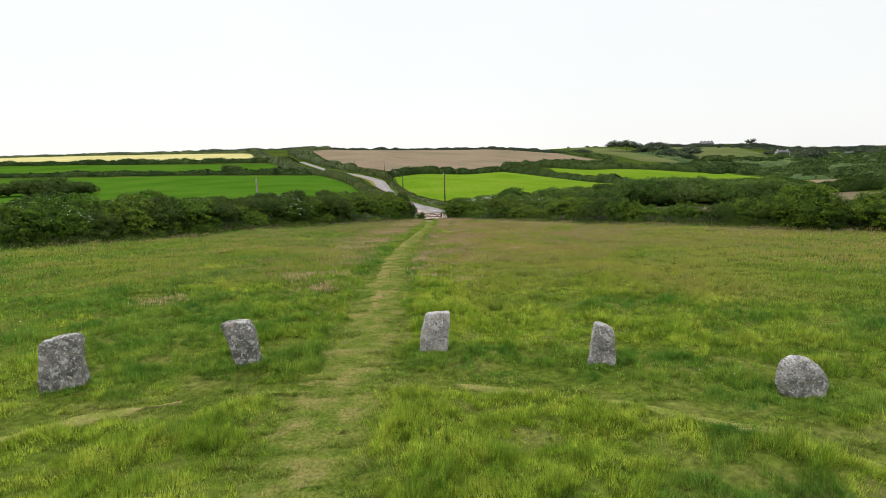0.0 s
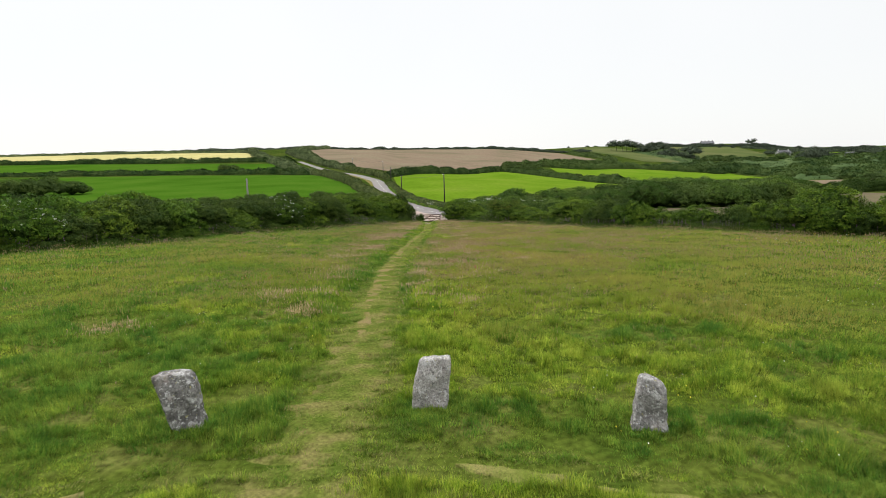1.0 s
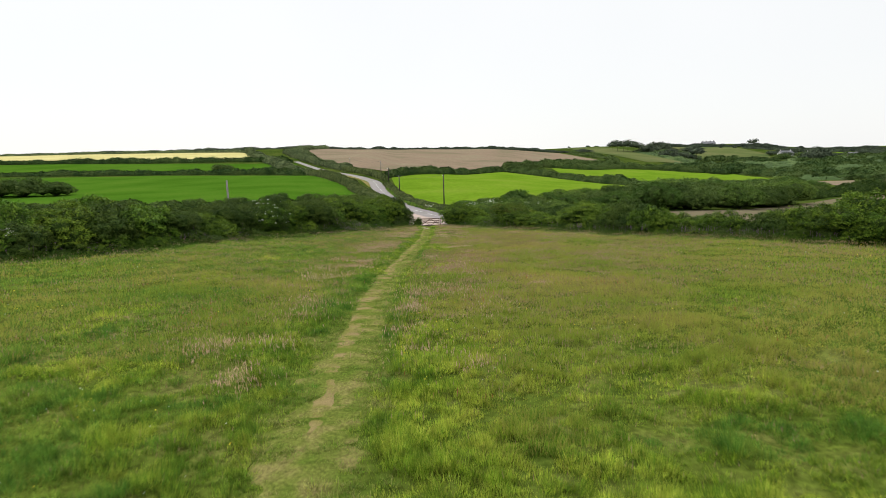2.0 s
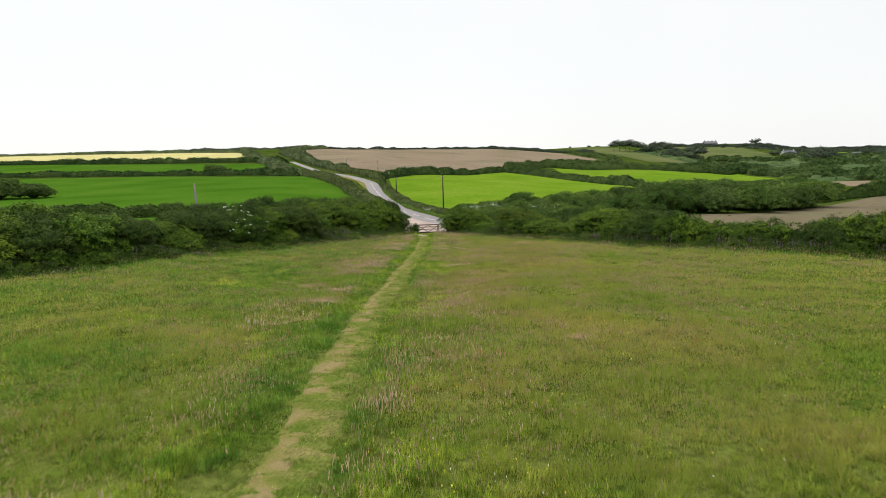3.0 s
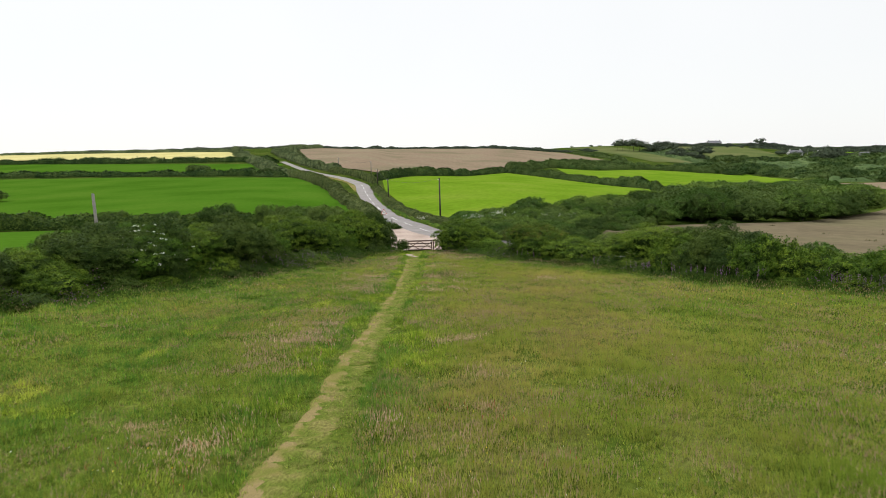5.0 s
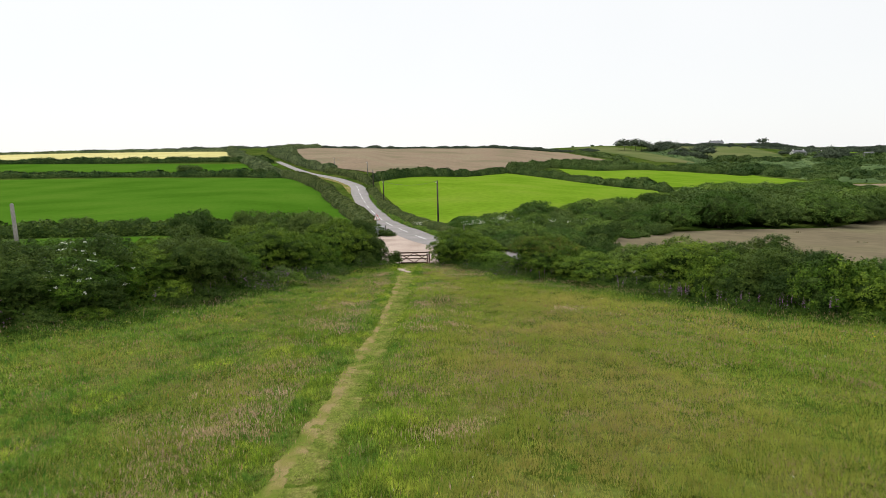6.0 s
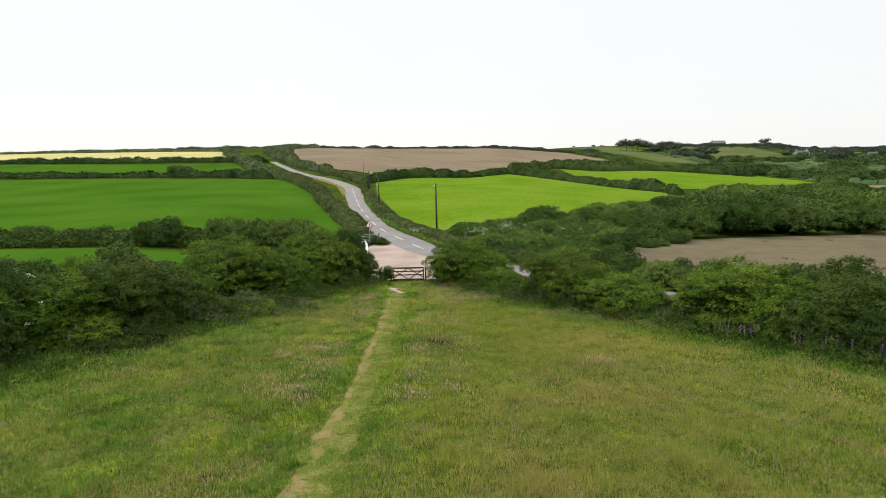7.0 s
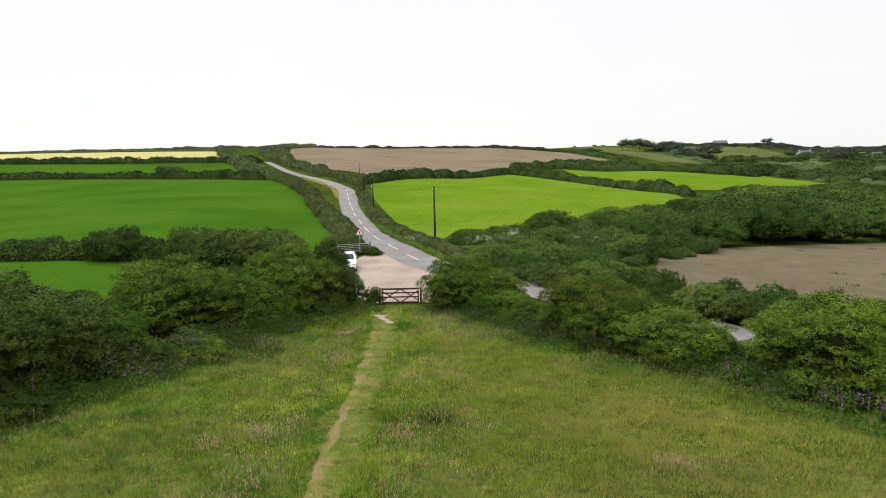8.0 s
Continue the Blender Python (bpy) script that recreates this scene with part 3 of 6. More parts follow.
def lobes_for(rng, wide, tall, count):
    """Overlapping rounded masses that make up a crown standing on the ground."""
    out = [((0, 0, tall * 0.42), (wide * 0.34, wide * 0.34, tall * 0.42))]
    for k in range(count):
        a, r = 2.4 * k + rng.uniform(-0.5, 0.5), wide * 0.5 * math.sqrt(rng.uniform(0.15, 0.65))
        top = tall * (1.0 - 0.4 * (2 * r / wide) ** 2) * rng.uniform(0.75, 1.0)
        size = wide * rng.uniform(0.18, 0.27)
        z = top - size * rng.uniform(0.75, 1.0) if k % 4 else size * 1.1
        out.append(((r * math.cos(a), r * math.sin(a), max(size * 0.6, z)), (size, size, size * rng.uniform(0.7, 0.95))))
    return out


def pads_on(rng, lobes, size, low):
    """Flattened leafy boughs, like shelves, over the outsides of the lobes; none grows into another."""
    out = []
    for c, r in lobes:
        c, r = np.array(c), np.array(r)
        for k in range(int(40 + 40 * (r[0] / size) ** 1.2)):
            d = rng.normal(size=3)
            d[2] = d[2] * 0.75 + 0.3
            d /= np.linalg.norm(d)
            p = c + d * r * rng.uniform(0.92, 1.12)
            s = size * rng.uniform(0.6, 1.35)
            if p[2] < low or any((((p - np.array(c2)) / np.array(r2)) ** 2).sum() < 0.7 for c2, r2 in lobes):
                continue
            if any(np.linalg.norm((p - q) * (1, 1, 1.6)) < 0.8 * (s + t[0]) for q, t, e in out):
                continue
            out.append((p, np.array((s, s, s * rng.uniform(0.55, 0.8))), d))
    return out


def crown_arrays(rng, pads, lobes, sprigs, leaves, size, twig):
    """Leaves on sprigs: most on the tops and rims of the pads, the rest on the lobes between them."""
    inner = sprigs // 8
    c, r, o = (np.array([q[k] for q in pads], float) for k in range(3))
    area = r[:, 0] ** 1.6
    which = rng.choice(len(pads), sprigs - inner, p=area / area.sum())
    d = rng.normal(size=(sprigs - inner, 3)) + o[which] * 0.5
    d[:, 2] = np.abs(d[:, 2]) * 1.05 - 0.12
    d /= np.linalg.norm(d, axis=1)[:, None]
    p = c[which] + d * r[which] * rng.uniform(0.8, 1.08, (len(d), 1))
    lc, lr = np.array([q for q, t in lobes], float), np.array([t for q, t in lobes], float)
    area = lr[:, 0] * lr[:, 2]
    which = rng.choice(len(lobes), inner, p=area / area.sum())
    e = rng.normal(size=(inner, 3))
    e[:, 2] = e[:, 2] * 0.8 + 0.15
    e /= np.linalg.norm(e, axis=1)[:, None]
    p, d = np.concatenate([p, lc[which] + e * lr[which] * rng.uniform(0.8, 0.95, (inner, 1))]), np.concatenate([d, e])
    keep = p[:, 2] > 0.05
    p, d = p[keep], d[keep]
    way = d + rng.normal(size=d.shape) * 0.45 + np.array([0, 0, 0.15])
    way /= np.linalg.norm(way, axis=1)[:, None]
    reach = twig * rng.uniform(0.4, 1.0, len(p)) * np.where(rng.uniform(0, 1, len(p)) < 0.07, 2.6, 1.0)
    p = np.repeat(p, leaves, 0) + np.repeat(way * reach[:, None], leaves, 0) * (np.tile(np.arange(leaves), len(p)) / leaves)[:, None]
    p += rng.normal(size=p.shape) * size * 0.55
    return leaf_fans(p, np.repeat(d, leaves, 0) + np.array([0, 0, 0.55]), size * rng.uniform(0.65, 1.35, len(p)), rng)


def core_mesh(name, masses, mat, shrink, sub):
    bm = bmesh.new()
    for c, r in masses:
        m = Matrix.Translation(c) @ Matrix.Diagonal((r[0] * shrink, r[1] * shrink, r[2] * shrink, 1))
        made = bmesh.ops.create_icosphere(bm, subdivisions=sub, radius=1.0, matrix=m)
        for v in made["verts"]:
            v.co += Vector(noise.noise_vector(v.co * 1.7)) * r[0] * 0.3
            v.co.z = max(v.co.z, -0.1)
    me = bpy.data.meshes.new(name)
    bm.to_mesh(me)
    bm.free()
    me.materials.append(mat)
    return me


def bush(name, seed, wide, tall, mat, label, count=9, pad=0.30, sprigs=1400, leaves=7, size=0.085, twig=0.14, bloom=0, trunk=0.0, category="bush", sub=2, inner=M_CORE_SHADE, shoots=None):
    """A bush or tree with its foot at the origin: stems, an inner core, mostly coloured as shade, and leaves as its
    parts.
    """
    rng = np.random.default_rng(seed)
    thing = tagged(new(name), label, category)
    lobes = [((c[0], c[1], c[2] + trunk), r) for c, r in lobes_for(rng, wide, tall - trunk, count)]
    bm = bmesh.new()
    for k in range(1 if trunk else 3):
        foot = Vector((rng.uniform(-0.15, 0.15) * wide / 4, rng.uniform(-0.15, 0.15) * wide / 4, -0.25))
        for j in range(3):
            c = Vector(lobes[(k * 3 + j) % len(lobes)][0])
            fork = Vector((foot.x, foot.y, trunk + (tall - trunk) * 0.15))
            thick = 0.014 * tall if not trunk else 0.022 * tall
            add_tube(bm, [foot, fork, fork.lerp(c, 0.55) + Vector((0, 0, 0.1)), c], [thick, thick * 0.75, thick * 0.45, thick * 0.15], 5)
    part("stem", bm, M_BARK, thing, smooth=True)
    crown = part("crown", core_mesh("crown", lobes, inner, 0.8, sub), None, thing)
    pads = pads_on(rng, lobes, pad, trunk + (tall - trunk) * 0.2)
    v, f = crown_arrays(rng, pads, lobes, sprigs, leaves, size, twig)
    part("leaves", mesh_from("leaves", v, f, mat), None, crown)
    tops = [q for q in pads if q[0][2] > tall * 0.35]
    if shoots:
        v, f = crown_arrays(rng, [q for q in pads if q[0][2] > tall * 0.55], lobes[:1], sprigs // 9, 4, size, twig * 1.8)
        part("young_growth", mesh_from("young_growth", v, f, shoots), None, crown, "reddish brown young shoots")
    if bloom:
        v, f = [], []
        for k in range(bloom):
            c, r, o = tops[int(rng.integers(len(tops)))]
            d = rng.normal(size=3) * 0.8 + o * 0.6 + np.array([0, 0, 0.8])
            d /= np.linalg.norm(d)
            n = 9
            w = rng.normal(size=(n, 3)) * 0.8 + d
            w /= np.linalg.norm(w, axis=1)[:, None]
            a, b = leaf_quads(c + d * r * 1.15 + rng.normal(size=(n, 3)) * (0.05, 0.05, 0.015), w, np.full(n, 0.06), rng, 0.9)
            f.append(b + 4 * n * k)
            v.append(a)
        part("blossom", mesh_from("blossom", np.concatenate(v), np.concatenate(f), M_BLOSSOM), None, crown, "flat white flower heads")
    return thing


def place(thing, x, y, turn, scale, sink=0.1, squash=1.0, group=""):
    """A copy of a plant on the land."""
    ob = copy_thing(thing, Matrix.Translation((x, y, float(height(x, y)) - sink)) @ Matrix.Rotation(turn, 4, "Z"))
    ob.scale = (scale, scale, scale * squash)
    return tagged(ob, group=group)


def retire(*things):
    """Removes the first of each kind once its copies stand."""
    for thing in things:
        for ob in (*thing.children_recursive, thing):
            bpy.data.objects.remove(ob)


def hedgerow(name, pts, wide, tall, mat, label, leaf=0.3, per_metre=40, seed=1, bumps=0.35, category="hedge"):
    """A field hedge along a line: an uneven bank with leaves all over it; dark hedges get the shade-coloured core."""
    rng = np.random.default_rng(seed)
    c = np.array(pts, float)
    s = np.concatenate([[0], np.cumsum(np.hypot(*np.diff(c, axis=0).T))])
    step = max(0.7, wide * 0.35)
    q = np.linspace(0, s[-1], int(s[-1] / step) + 2)
    px, py = np.interp(q, s, c[:, 0]), np.interp(q, s, c[:, 1])
    tx, ty = np.gradient(px), np.gradient(py)
    n = np.hypot(tx, ty) + 1e-9
    nx, ny = ty / n, -tx / n
    h = tall * (1 + bumps * 2 * (value_noise(q, q * 0, wide * 2.5, seed) - 0.5) + bumps * 1.6 * (value_noise(q, q * 0, wide * 0.9, seed + 5) - 0.5))
    taper = np.clip(np.minimum(q, s[-1] - q) / wide * 0.6, 0.02, 1) ** 0.6
    h *= taper
    prof = np.array([(-0.5, -0.15), (-0.52, 0.35), (-0.38, 0.8), (-0.12, 0.98), (0.16, 0.96), (0.4, 0.76), (0.52, 0.33), (0.5, -0.15)])
    wv = wide * (0.75 + 0.6 * value_noise(q, q * 0, wide * 1.4, seed + 9)) * taper
    base = height(px, py)
    grid = np.stack([px[:, None] + nx[:, None] * prof[:, 0] * wv[:, None], py[:, None] + ny[:, None] * prof[:, 0] * wv[:, None], base[:, None] + prof[:, 1] * h[:, None]], -1)
    thing = tagged(new(name), label, category)
    shrunk = grid.copy()
    shrunk[..., 2] = base[:, None] + prof[:, 1] * h[:, None] * 0.9
    bank = part("bank", mesh_from("bank", shrunk.reshape(-1, 3), grid_faces(len(q), 8), M_CORE_SHADE if mat in (M_LEAF_DARK, M_LEAF_SCRUB_DARK) else mat), None, thing)
    count = int(s[-1] * per_metre * 1.4)
    qi = rng.uniform(0, len(q) - 1.001, count)
    clump = value_noise(qi * step, qi * 0, wide * 0.5, seed + 3)
    pj = rng.uniform(0.3, 6.7, count)
    i, j = qi.astype(int), pj.astype(int)
    fi, fj = (qi - i)[:, None], (pj - j)[:, None]
    p = (grid[i, j] * (1 - fi) + grid[i + 1, j] * fi) * (1 - fj) + (grid[i, j + 1] * (1 - fi) + grid[i + 1, j + 1] * fi) * fj
    p[:, 2] += (clump - 0.4) * tall * 0.25
    p += rng.normal(size=p.shape) * leaf * 0.4
    lean = (prof[np.minimum((pj + 0.5).astype(int), 7), 0] * 2.0)[:, None]
    facing = np.concatenate([nx[i][:, None] * lean, ny[i][:, None] * lean, np.full((count, 1), 0.6)], 1)
    v, f = leaf_fans(p, facing, leaf * rng.uniform(0.7, 1.6, count), rng)
    part("leaves", mesh_from("leaves", v, f, mat), None, bank)
    return thing


# ---- bushes of the two hedges round the meadow ----
HAW = bush("hawthorn_bush", 11, 4.2, 3.6, M_LEAF_HAW, "dense yellow-green hawthorn bush in the field hedge", sprigs=9000, leaves=6, size=0.05)
HAW_B = bush("hawthorn_bush", 12, 3.6, 3.2, M_LEAF_HAW, "rounded green hawthorn bush in the field hedge", pad=0.27, sprigs=7600, leaves=6, size=0.05)
HAW_RED = bush("hawthorn_bush", 19, 4.2, 3.6, M_LEAF_HAW, "green hawthorn bush with reddish young shoots on top", sprigs=9000, leaves=6, size=0.05, shoots=M_LEAF_RED)
DARK = bush("blackthorn_bush", 13, 4.0, 3.2, M_LEAF_DARK, "dark green blackthorn bush in the field hedge", pad=0.28, sprigs=9000, leaves=6, size=0.05)
LIGHT = bush("sycamore_bush", 15, 3.8, 3.6, M_LEAF_LIGHT, "fresh green sycamore bush in the field hedge", sprigs=9000, leaves=6, size=0.048)
ELDER = bush("elder_bush", 16, 4.2, 3.4, M_LEAF_LIGHT, "green elder bush with flat white flower heads", sprigs=8000, leaves=6, size=0.052, bloom=120)
HAW_FAR = bush("hawthorn_bush", 21, 4.2, 3.6, M_LEAF_HAW, "dense yellow-green hawthorn bush in the field hedge", pad=0.36, sprigs=2700, leaves=6, size=0.095)
HAW_FAR_B = bush("hawthorn_bush", 22, 3.6, 3.3, M_LEAF_HAW, "rounded green hawthorn bush in the field hedge", pad=0.33, sprigs=2400, leaves=6, size=0.095)
DARK_FAR = bush("blackthorn_bush", 23, 4.0, 3.3, M_LEAF_DARK, "dark green blackthorn bush in the field hedge", pad=0.34, sprigs=2700, leaves=6, size=0.095)
LIGHT_FAR = bush("sycamore_bush", 25, 3.8, 3.6, M_LEAF_LIGHT, "fresh green sycamore bush in the field hedge", pad=0.36, sprigs=2400, leaves=6, size=0.1)
ELDER_FAR = bush("elder_bush", 26, 4.2, 3.4, M_LEAF_LIGHT, "green elder bush with flat white flower heads", pad=0.36, sprigs=2400, leaves=6, size=0.1, bloom=60)
LOW_DARK = bush("bramble_bush", 14, 2.2, 1.5, M_LEAF_DARK, "low dark bramble bush at the foot of the hedge", 6, 0.26, 1700, 6, 0.06, 0.12, sub=1)
LOW_HAW = bush("hawthorn_bush", 18, 2.4, 1.9, M_LEAF_HAW, "low yellow-green hawthorn bush in the field hedge", 6, 0.28, 1900, 6, 0.06, 0.12, sub=1)
LOW_GREY = bush("willow_bush", 17, 2.6, 2.1, M_LEAF_GREY, "grey-green willow bush by the lane", 6, 0.3, 1900, 6, 0.06, 0.14, sub=1)
rng = np.random.default_rng(5)
hedge_group = "bushes of the field hedge"


def along(line, d):
    s = np.concatenate([[0], np.cumsum(np.hypot(*np.diff(line, axis=0).T))])
    p = np.array([np.interp(d, s, line[:, 0]), np.interp(d, s, line[:, 1])])
    q = np.array([np.interp(d + 0.5, s, line[:, 0]), np.interp(d + 0.5, s, line[:, 1])])
    w = (q - p) / (np.linalg.norm(q - p) + 1e-9)
    return p, np.array([-w[1], w[0]])


# the west hedge, from its far end towards the gate
kinds = [DARK_FAR, HAW_FAR, ELDER_FAR, DARK_FAR, HAW_FAR_B, DARK_FAR, LIGHT_FAR]
left_len = float(np.hypot(*np.diff(hedge_l, axis=0).T).sum())
d, k = 0.0, 0
near_kinds = [DARK, HAW_B, DARK, DARK, HAW_B, DARK, LIGHT]
while d < left_len - 16:
    if d > left_len - 36:
        kinds = near_kinds
    p, n = along(hedge_l, d)
    x, y = p + n * rng.uniform(2.0, 2.6)
    place(kinds[k % 7], x, y, rng.uniform(0, 6.28), rng.uniform(0.85, 1.3), 0.15, rng.uniform(0.9, 1.2), hedge_group)
    x, y = p + n * rng.uniform(0.7, 1.1)
    place(LOW_DARK if k % 3 else LOW_HAW, x, y, rng.uniform(0, 6.28), rng.uniform(0.8, 1.1), 0.1, rng.uniform(0.8, 1.0), hedge_group)
    x, y = p + n * rng.uniform(4.6, 5.4)
    place(kinds[(k + 3) % 7], x, y, rng.uniform(0, 6.28), rng.uniform(0.9, 1.4), 0.15, rng.uniform(1.0, 1.25), hedge_group)
    d += rng.uniform(2.9, 3.5)
    k += 1
for kind, x, y, scale, squash in ((DARK, -15.6, 72.6, 0.85, 0.85), (ELDER, -17.9, 68.9, 1.2, 1.0), (DARK, -13.2, 76.6, 0.85, 0.9), (HAW, -12.6, 82.6, 1.32, 0.95), (HAW_B, -10.4, 84.6, 1.0, 1.1), (HAW, -8.5, 89.0, 1.22, 1.12),
                                  (DARK, -7.0, 90.2, 1.0, 1.1), (LIGHT, -9.6, 87.0, 0.95, 1.0), (DARK, -7.0, 92.0, 1.0, 1.4), (DARK, -10.6, 90.5, 1.1, 1.0), (DARK, -14.8, 79.0, 1.0, 0.9)):
    place(kind, x, y, rng.uniform(0, 6.28), scale, 0.15, squash, hedge_group)
for k in range(9):
    p, n = along(hedge_l, left_len - 15 + k * 1.7)
    x, y = p + n * rng.uniform(0.5, 1.0)
    place((LOW_DARK, LOW_GREY, LOW_DARK)[k % 3], x, y, rng.uniform(0, 6.28), rng.uniform(0.65, 0.95), 0.1, rng.uniform(0.7, 0.95), hedge_group)

d = 6.0
while d < left_len - 7:
    p, n = along(hedge_l, d)
    x, y = p + n * rng.uniform(-0.7, 0.1)
    place((LOW_DARK, LOW_DARK, LOW_HAW)[int(rng.integers(3))], x, y, rng.uniform(0, 6.28), rng.uniform(0.5, 0.85), 0.1, rng.uniform(0.6, 0.85), hedge_group)
    d += rng.uniform(1.5, 2.8)

# the east hedge, from the gate outwards
EAST_NEAR = ((HAW, 1.75, 90.6, 1.08, 0.98), (HAW_B, 3.9, 90.0, 1.0, 0.95), (LIGHT, 4.6, 88.0, 0.62, 0.8), (HAW_B, 5.5, 85.8, 0.6, 0.85), (HAW_RED, 8.2, 82.0, 1.1, 0.9), (HAW_B, 8.9, 80.0, 0.6, 0.8), (DARK, 10.0, 81.4, 0.65, 0.85), (HAW_B, 5.3, 89.2, 0.62, 0.8), (HAW, 20.8, 74.2, 1.05, 0.88), (HAW, 10.7, 78.0, 1.05, 0.68),
                                  (HAW, 15.4, 74.7, 1.3, 0.84), (DARK, 19.3, 73.6, 1.15, 1.05), (DARK, 18.3, 70.8, 1.05, 1.02), (DARK, 20.0, 69.4, 1.1, 0.95), (DARK, 20.4, 71.6, 1.0, 1.0), (DARK, 13.6, 73.6, 0.45, 0.8))
EAST_FAR = ((DARK_FAR, 28.6, 61.0, 0.75, 1.25), (HAW_FAR, 34.0, 57.8, 1.42, 0.98), (HAW_FAR_B, 33.2, 56.0, 0.75, 0.9), (DARK_FAR, 31.5, 60.0, 1.1, 1.0), (HAW_FAR_B, 38.8, 53.6, 1.2, 1.0), (HAW_FAR, 41.5, 53.0, 1.1, 0.85), (DARK_FAR, 36.6, 55.6, 0.95, 0.9), (DARK_FAR, 44.2, 52.0, 1.0, 0.95), (DARK_FAR, 47.0, 53.0, 1.0, 1.0), (HAW_FAR, 58.0, 46.0, 1.1, 1.0))
for kind, x, y, scale, squash in EAST_NEAR + EAST_FAR:
    place(kind, x, y, rng.uniform(0, 6.28), scale, 0.15, squash, hedge_group)
right_len = float(np.hypot(*np.diff(hedge_r, axis=0).T).sum())
d = 1.0
while d < right_len:
    p, n = along(hedge_r, d)
    x, y = p + n * rng.uniform(0.6, 1.1)
    if not 13 < d < 17:
        place((LOW_DARK, LOW_DARK, LOW_HAW if d > 30 else LOW_DARK, LOW_GREY if d > 30 else LOW_DARK)[int(rng.integers(4))], x, y, rng.uniform(0, 6.28), rng.uniform(0.5, 0.8), 0.1, rng.uniform(0.6, 0.9), hedge_group)
    if d > 24:
        x, y = p + n * rng.uniform(1.8, 2.6)
        place((LOW_HAW, LOW_DARK)[int(rng.integers(2))], x, y, rng.uniform(0, 6.28), rng.uniform(1.1, 1.6), 0.1, rng.uniform(0.95, 1.25), hedge_group)
    d += rng.uniform(1.6, 2.1)
for x, y, scale in ((13.0, 77.4, 0.8), (14.3, 76.4, 0.75), (12.4, 75.6, 0.8), (13.5, 74.5, 0.85), (14.6, 73.4, 0.8), (15.8, 72.2, 0.9), (17.0, 70.6, 0.85), (18.4, 69.0, 0.9)):
    place(LOW_DARK, x, y, rng.uniform(0, 6.28), scale, 0.1, 0.8, hedge_group)
for x, y, scale in ((-6.7, 115.6, 0.7), (-7.6, 116.8, 0.9), (-8.6, 117.2, 0.9)):
    place(LOW_DARK, x, y, rng.uniform(0, 6.28), scale, 0.1, 0.8, hedge_group)
place(LOW_GREY, -3.95, 91.9, 1.0, 0.42, 0.05, 1.5, hedge_group)

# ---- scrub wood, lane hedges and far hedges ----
SCRUB = bush("scrub_tree", 31, 6.5, 4.6, M_LEAF_SCRUB, "green scrub tree in the thicket", 8, 0.48, 2600, 5, 0.13, 0.22, category="tree", sub=1, inner=M_SCRUB_SHADE)
SCRUB_B = bush("scrub_tree", 32, 6.0, 4.2, M_LEAF_SCRUB_DARK, "dark green scrub tree in the thicket", 8, 0.48, 2600, 5, 0.13, 0.22, category="tree", sub=1, inner=M_SCRUB_SHADE)
SCRUB_C = bush("scrub_willow", 33, 6.0, 4.0, M_LEAF_GREY, "grey-green sallow in the thicket", 8, 0.48, 2600, 5, 0.13, 0.22, category="tree", sub=1, inner=M_SCRUB_SHADE)
rng = np.random.default_rng(8)


def thicket(corners, spacing, low, high, group, squash=1.0, kinds=(SCRUB, SCRUB_B, SCRUB, SCRUB_C, SCRUB)):
    a, b, c, d = [np.array(p, float) for p in corners]
    nu = max(2, int(max(np.linalg.norm(b - a), np.linalg.norm(c - d)) / spacing))
    nv = max(2, int(max(np.linalg.norm(d - a), np.linalg.norm(c - b)) / spacing))
    for i in range(nu):
        for j in range(nv):
            u, v = (i + rng.uniform(0.15, 0.85)) / nu, (j + rng.uniform(0.15, 0.85)) / nv
            x, y = (a * (1 - u) + b * u) * (1 - v) + (d * (1 - u) + c * u) * v
            place(kinds[int(rng.integers(len(kinds)))], x, y, rng.uniform(0, 6.28), rng.uniform(low, high), 0.4, squash * rng.uniform(0.85, 1.1), group)


FAR_SCRUB = bush("scrub_thicket_tree", 34, 9.0, 5.6, M_LEAF_SCRUB, "domed green tree in the scrub wood", 7, 0.72, 2000, 5, 0.24, 0.36, category="tree", sub=1, inner=M_SCRUB_SHADE)
FAR_SCRUB_C = bush("scrub_thicket_tree", 36, 8.0, 5.4, M_LEAF_SCRUB_DARK, "dark green domed tree in the scrub wood", 7, 0.72, 2000, 5, 0.24, 0.36, category="tree", sub=1, inner=M_SCRUB_SHADE)
FAR_SCRUB_B = bush("scrub_thicket_tree", 35, 8.5, 5.2, M_LEAF_GREY, "grey-green domed tree in the scrub wood", 7, 0.72, 2000, 5, 0.24, 0.36, category="tree", sub=1, inner=M_SCRUB_SHADE)
thicket([(4.4, 107.0), (10.0, 98.0), (34, 123), (8, 125)], 3.6, 0.26, 0.7, "scrub between the lane and the pasture")
thicket([(10, 125), (33, 126), (58, 178), (44, 158)], 6.0, 0.5, 1.0, "scrub wood")
thicket([(37, 132), (70, 139), (108, 192), (60, 180)], 8.0, 0.5, 1.15, "scrub wood", 0.95, (FAR_SCRUB, FAR_SCRUB_B, FAR_SCRUB, FAR_SCRUB_C))
thicket([(62, 184), (122, 204), (168, 300), (84, 222)], 9.0, 0.5, 0.85, "scrub wood", 0.85, (FAR_SCRUB, FAR_SCRUB_B, FAR_SCRUB, FAR_SCRUB_C))
thicket([(128, 170), (210, 165), (235, 195), (126, 205)], 10.0, 0.7, 1.0, "scrub wood", 1.0, (FAR_SCRUB, FAR_SCRUB_C))
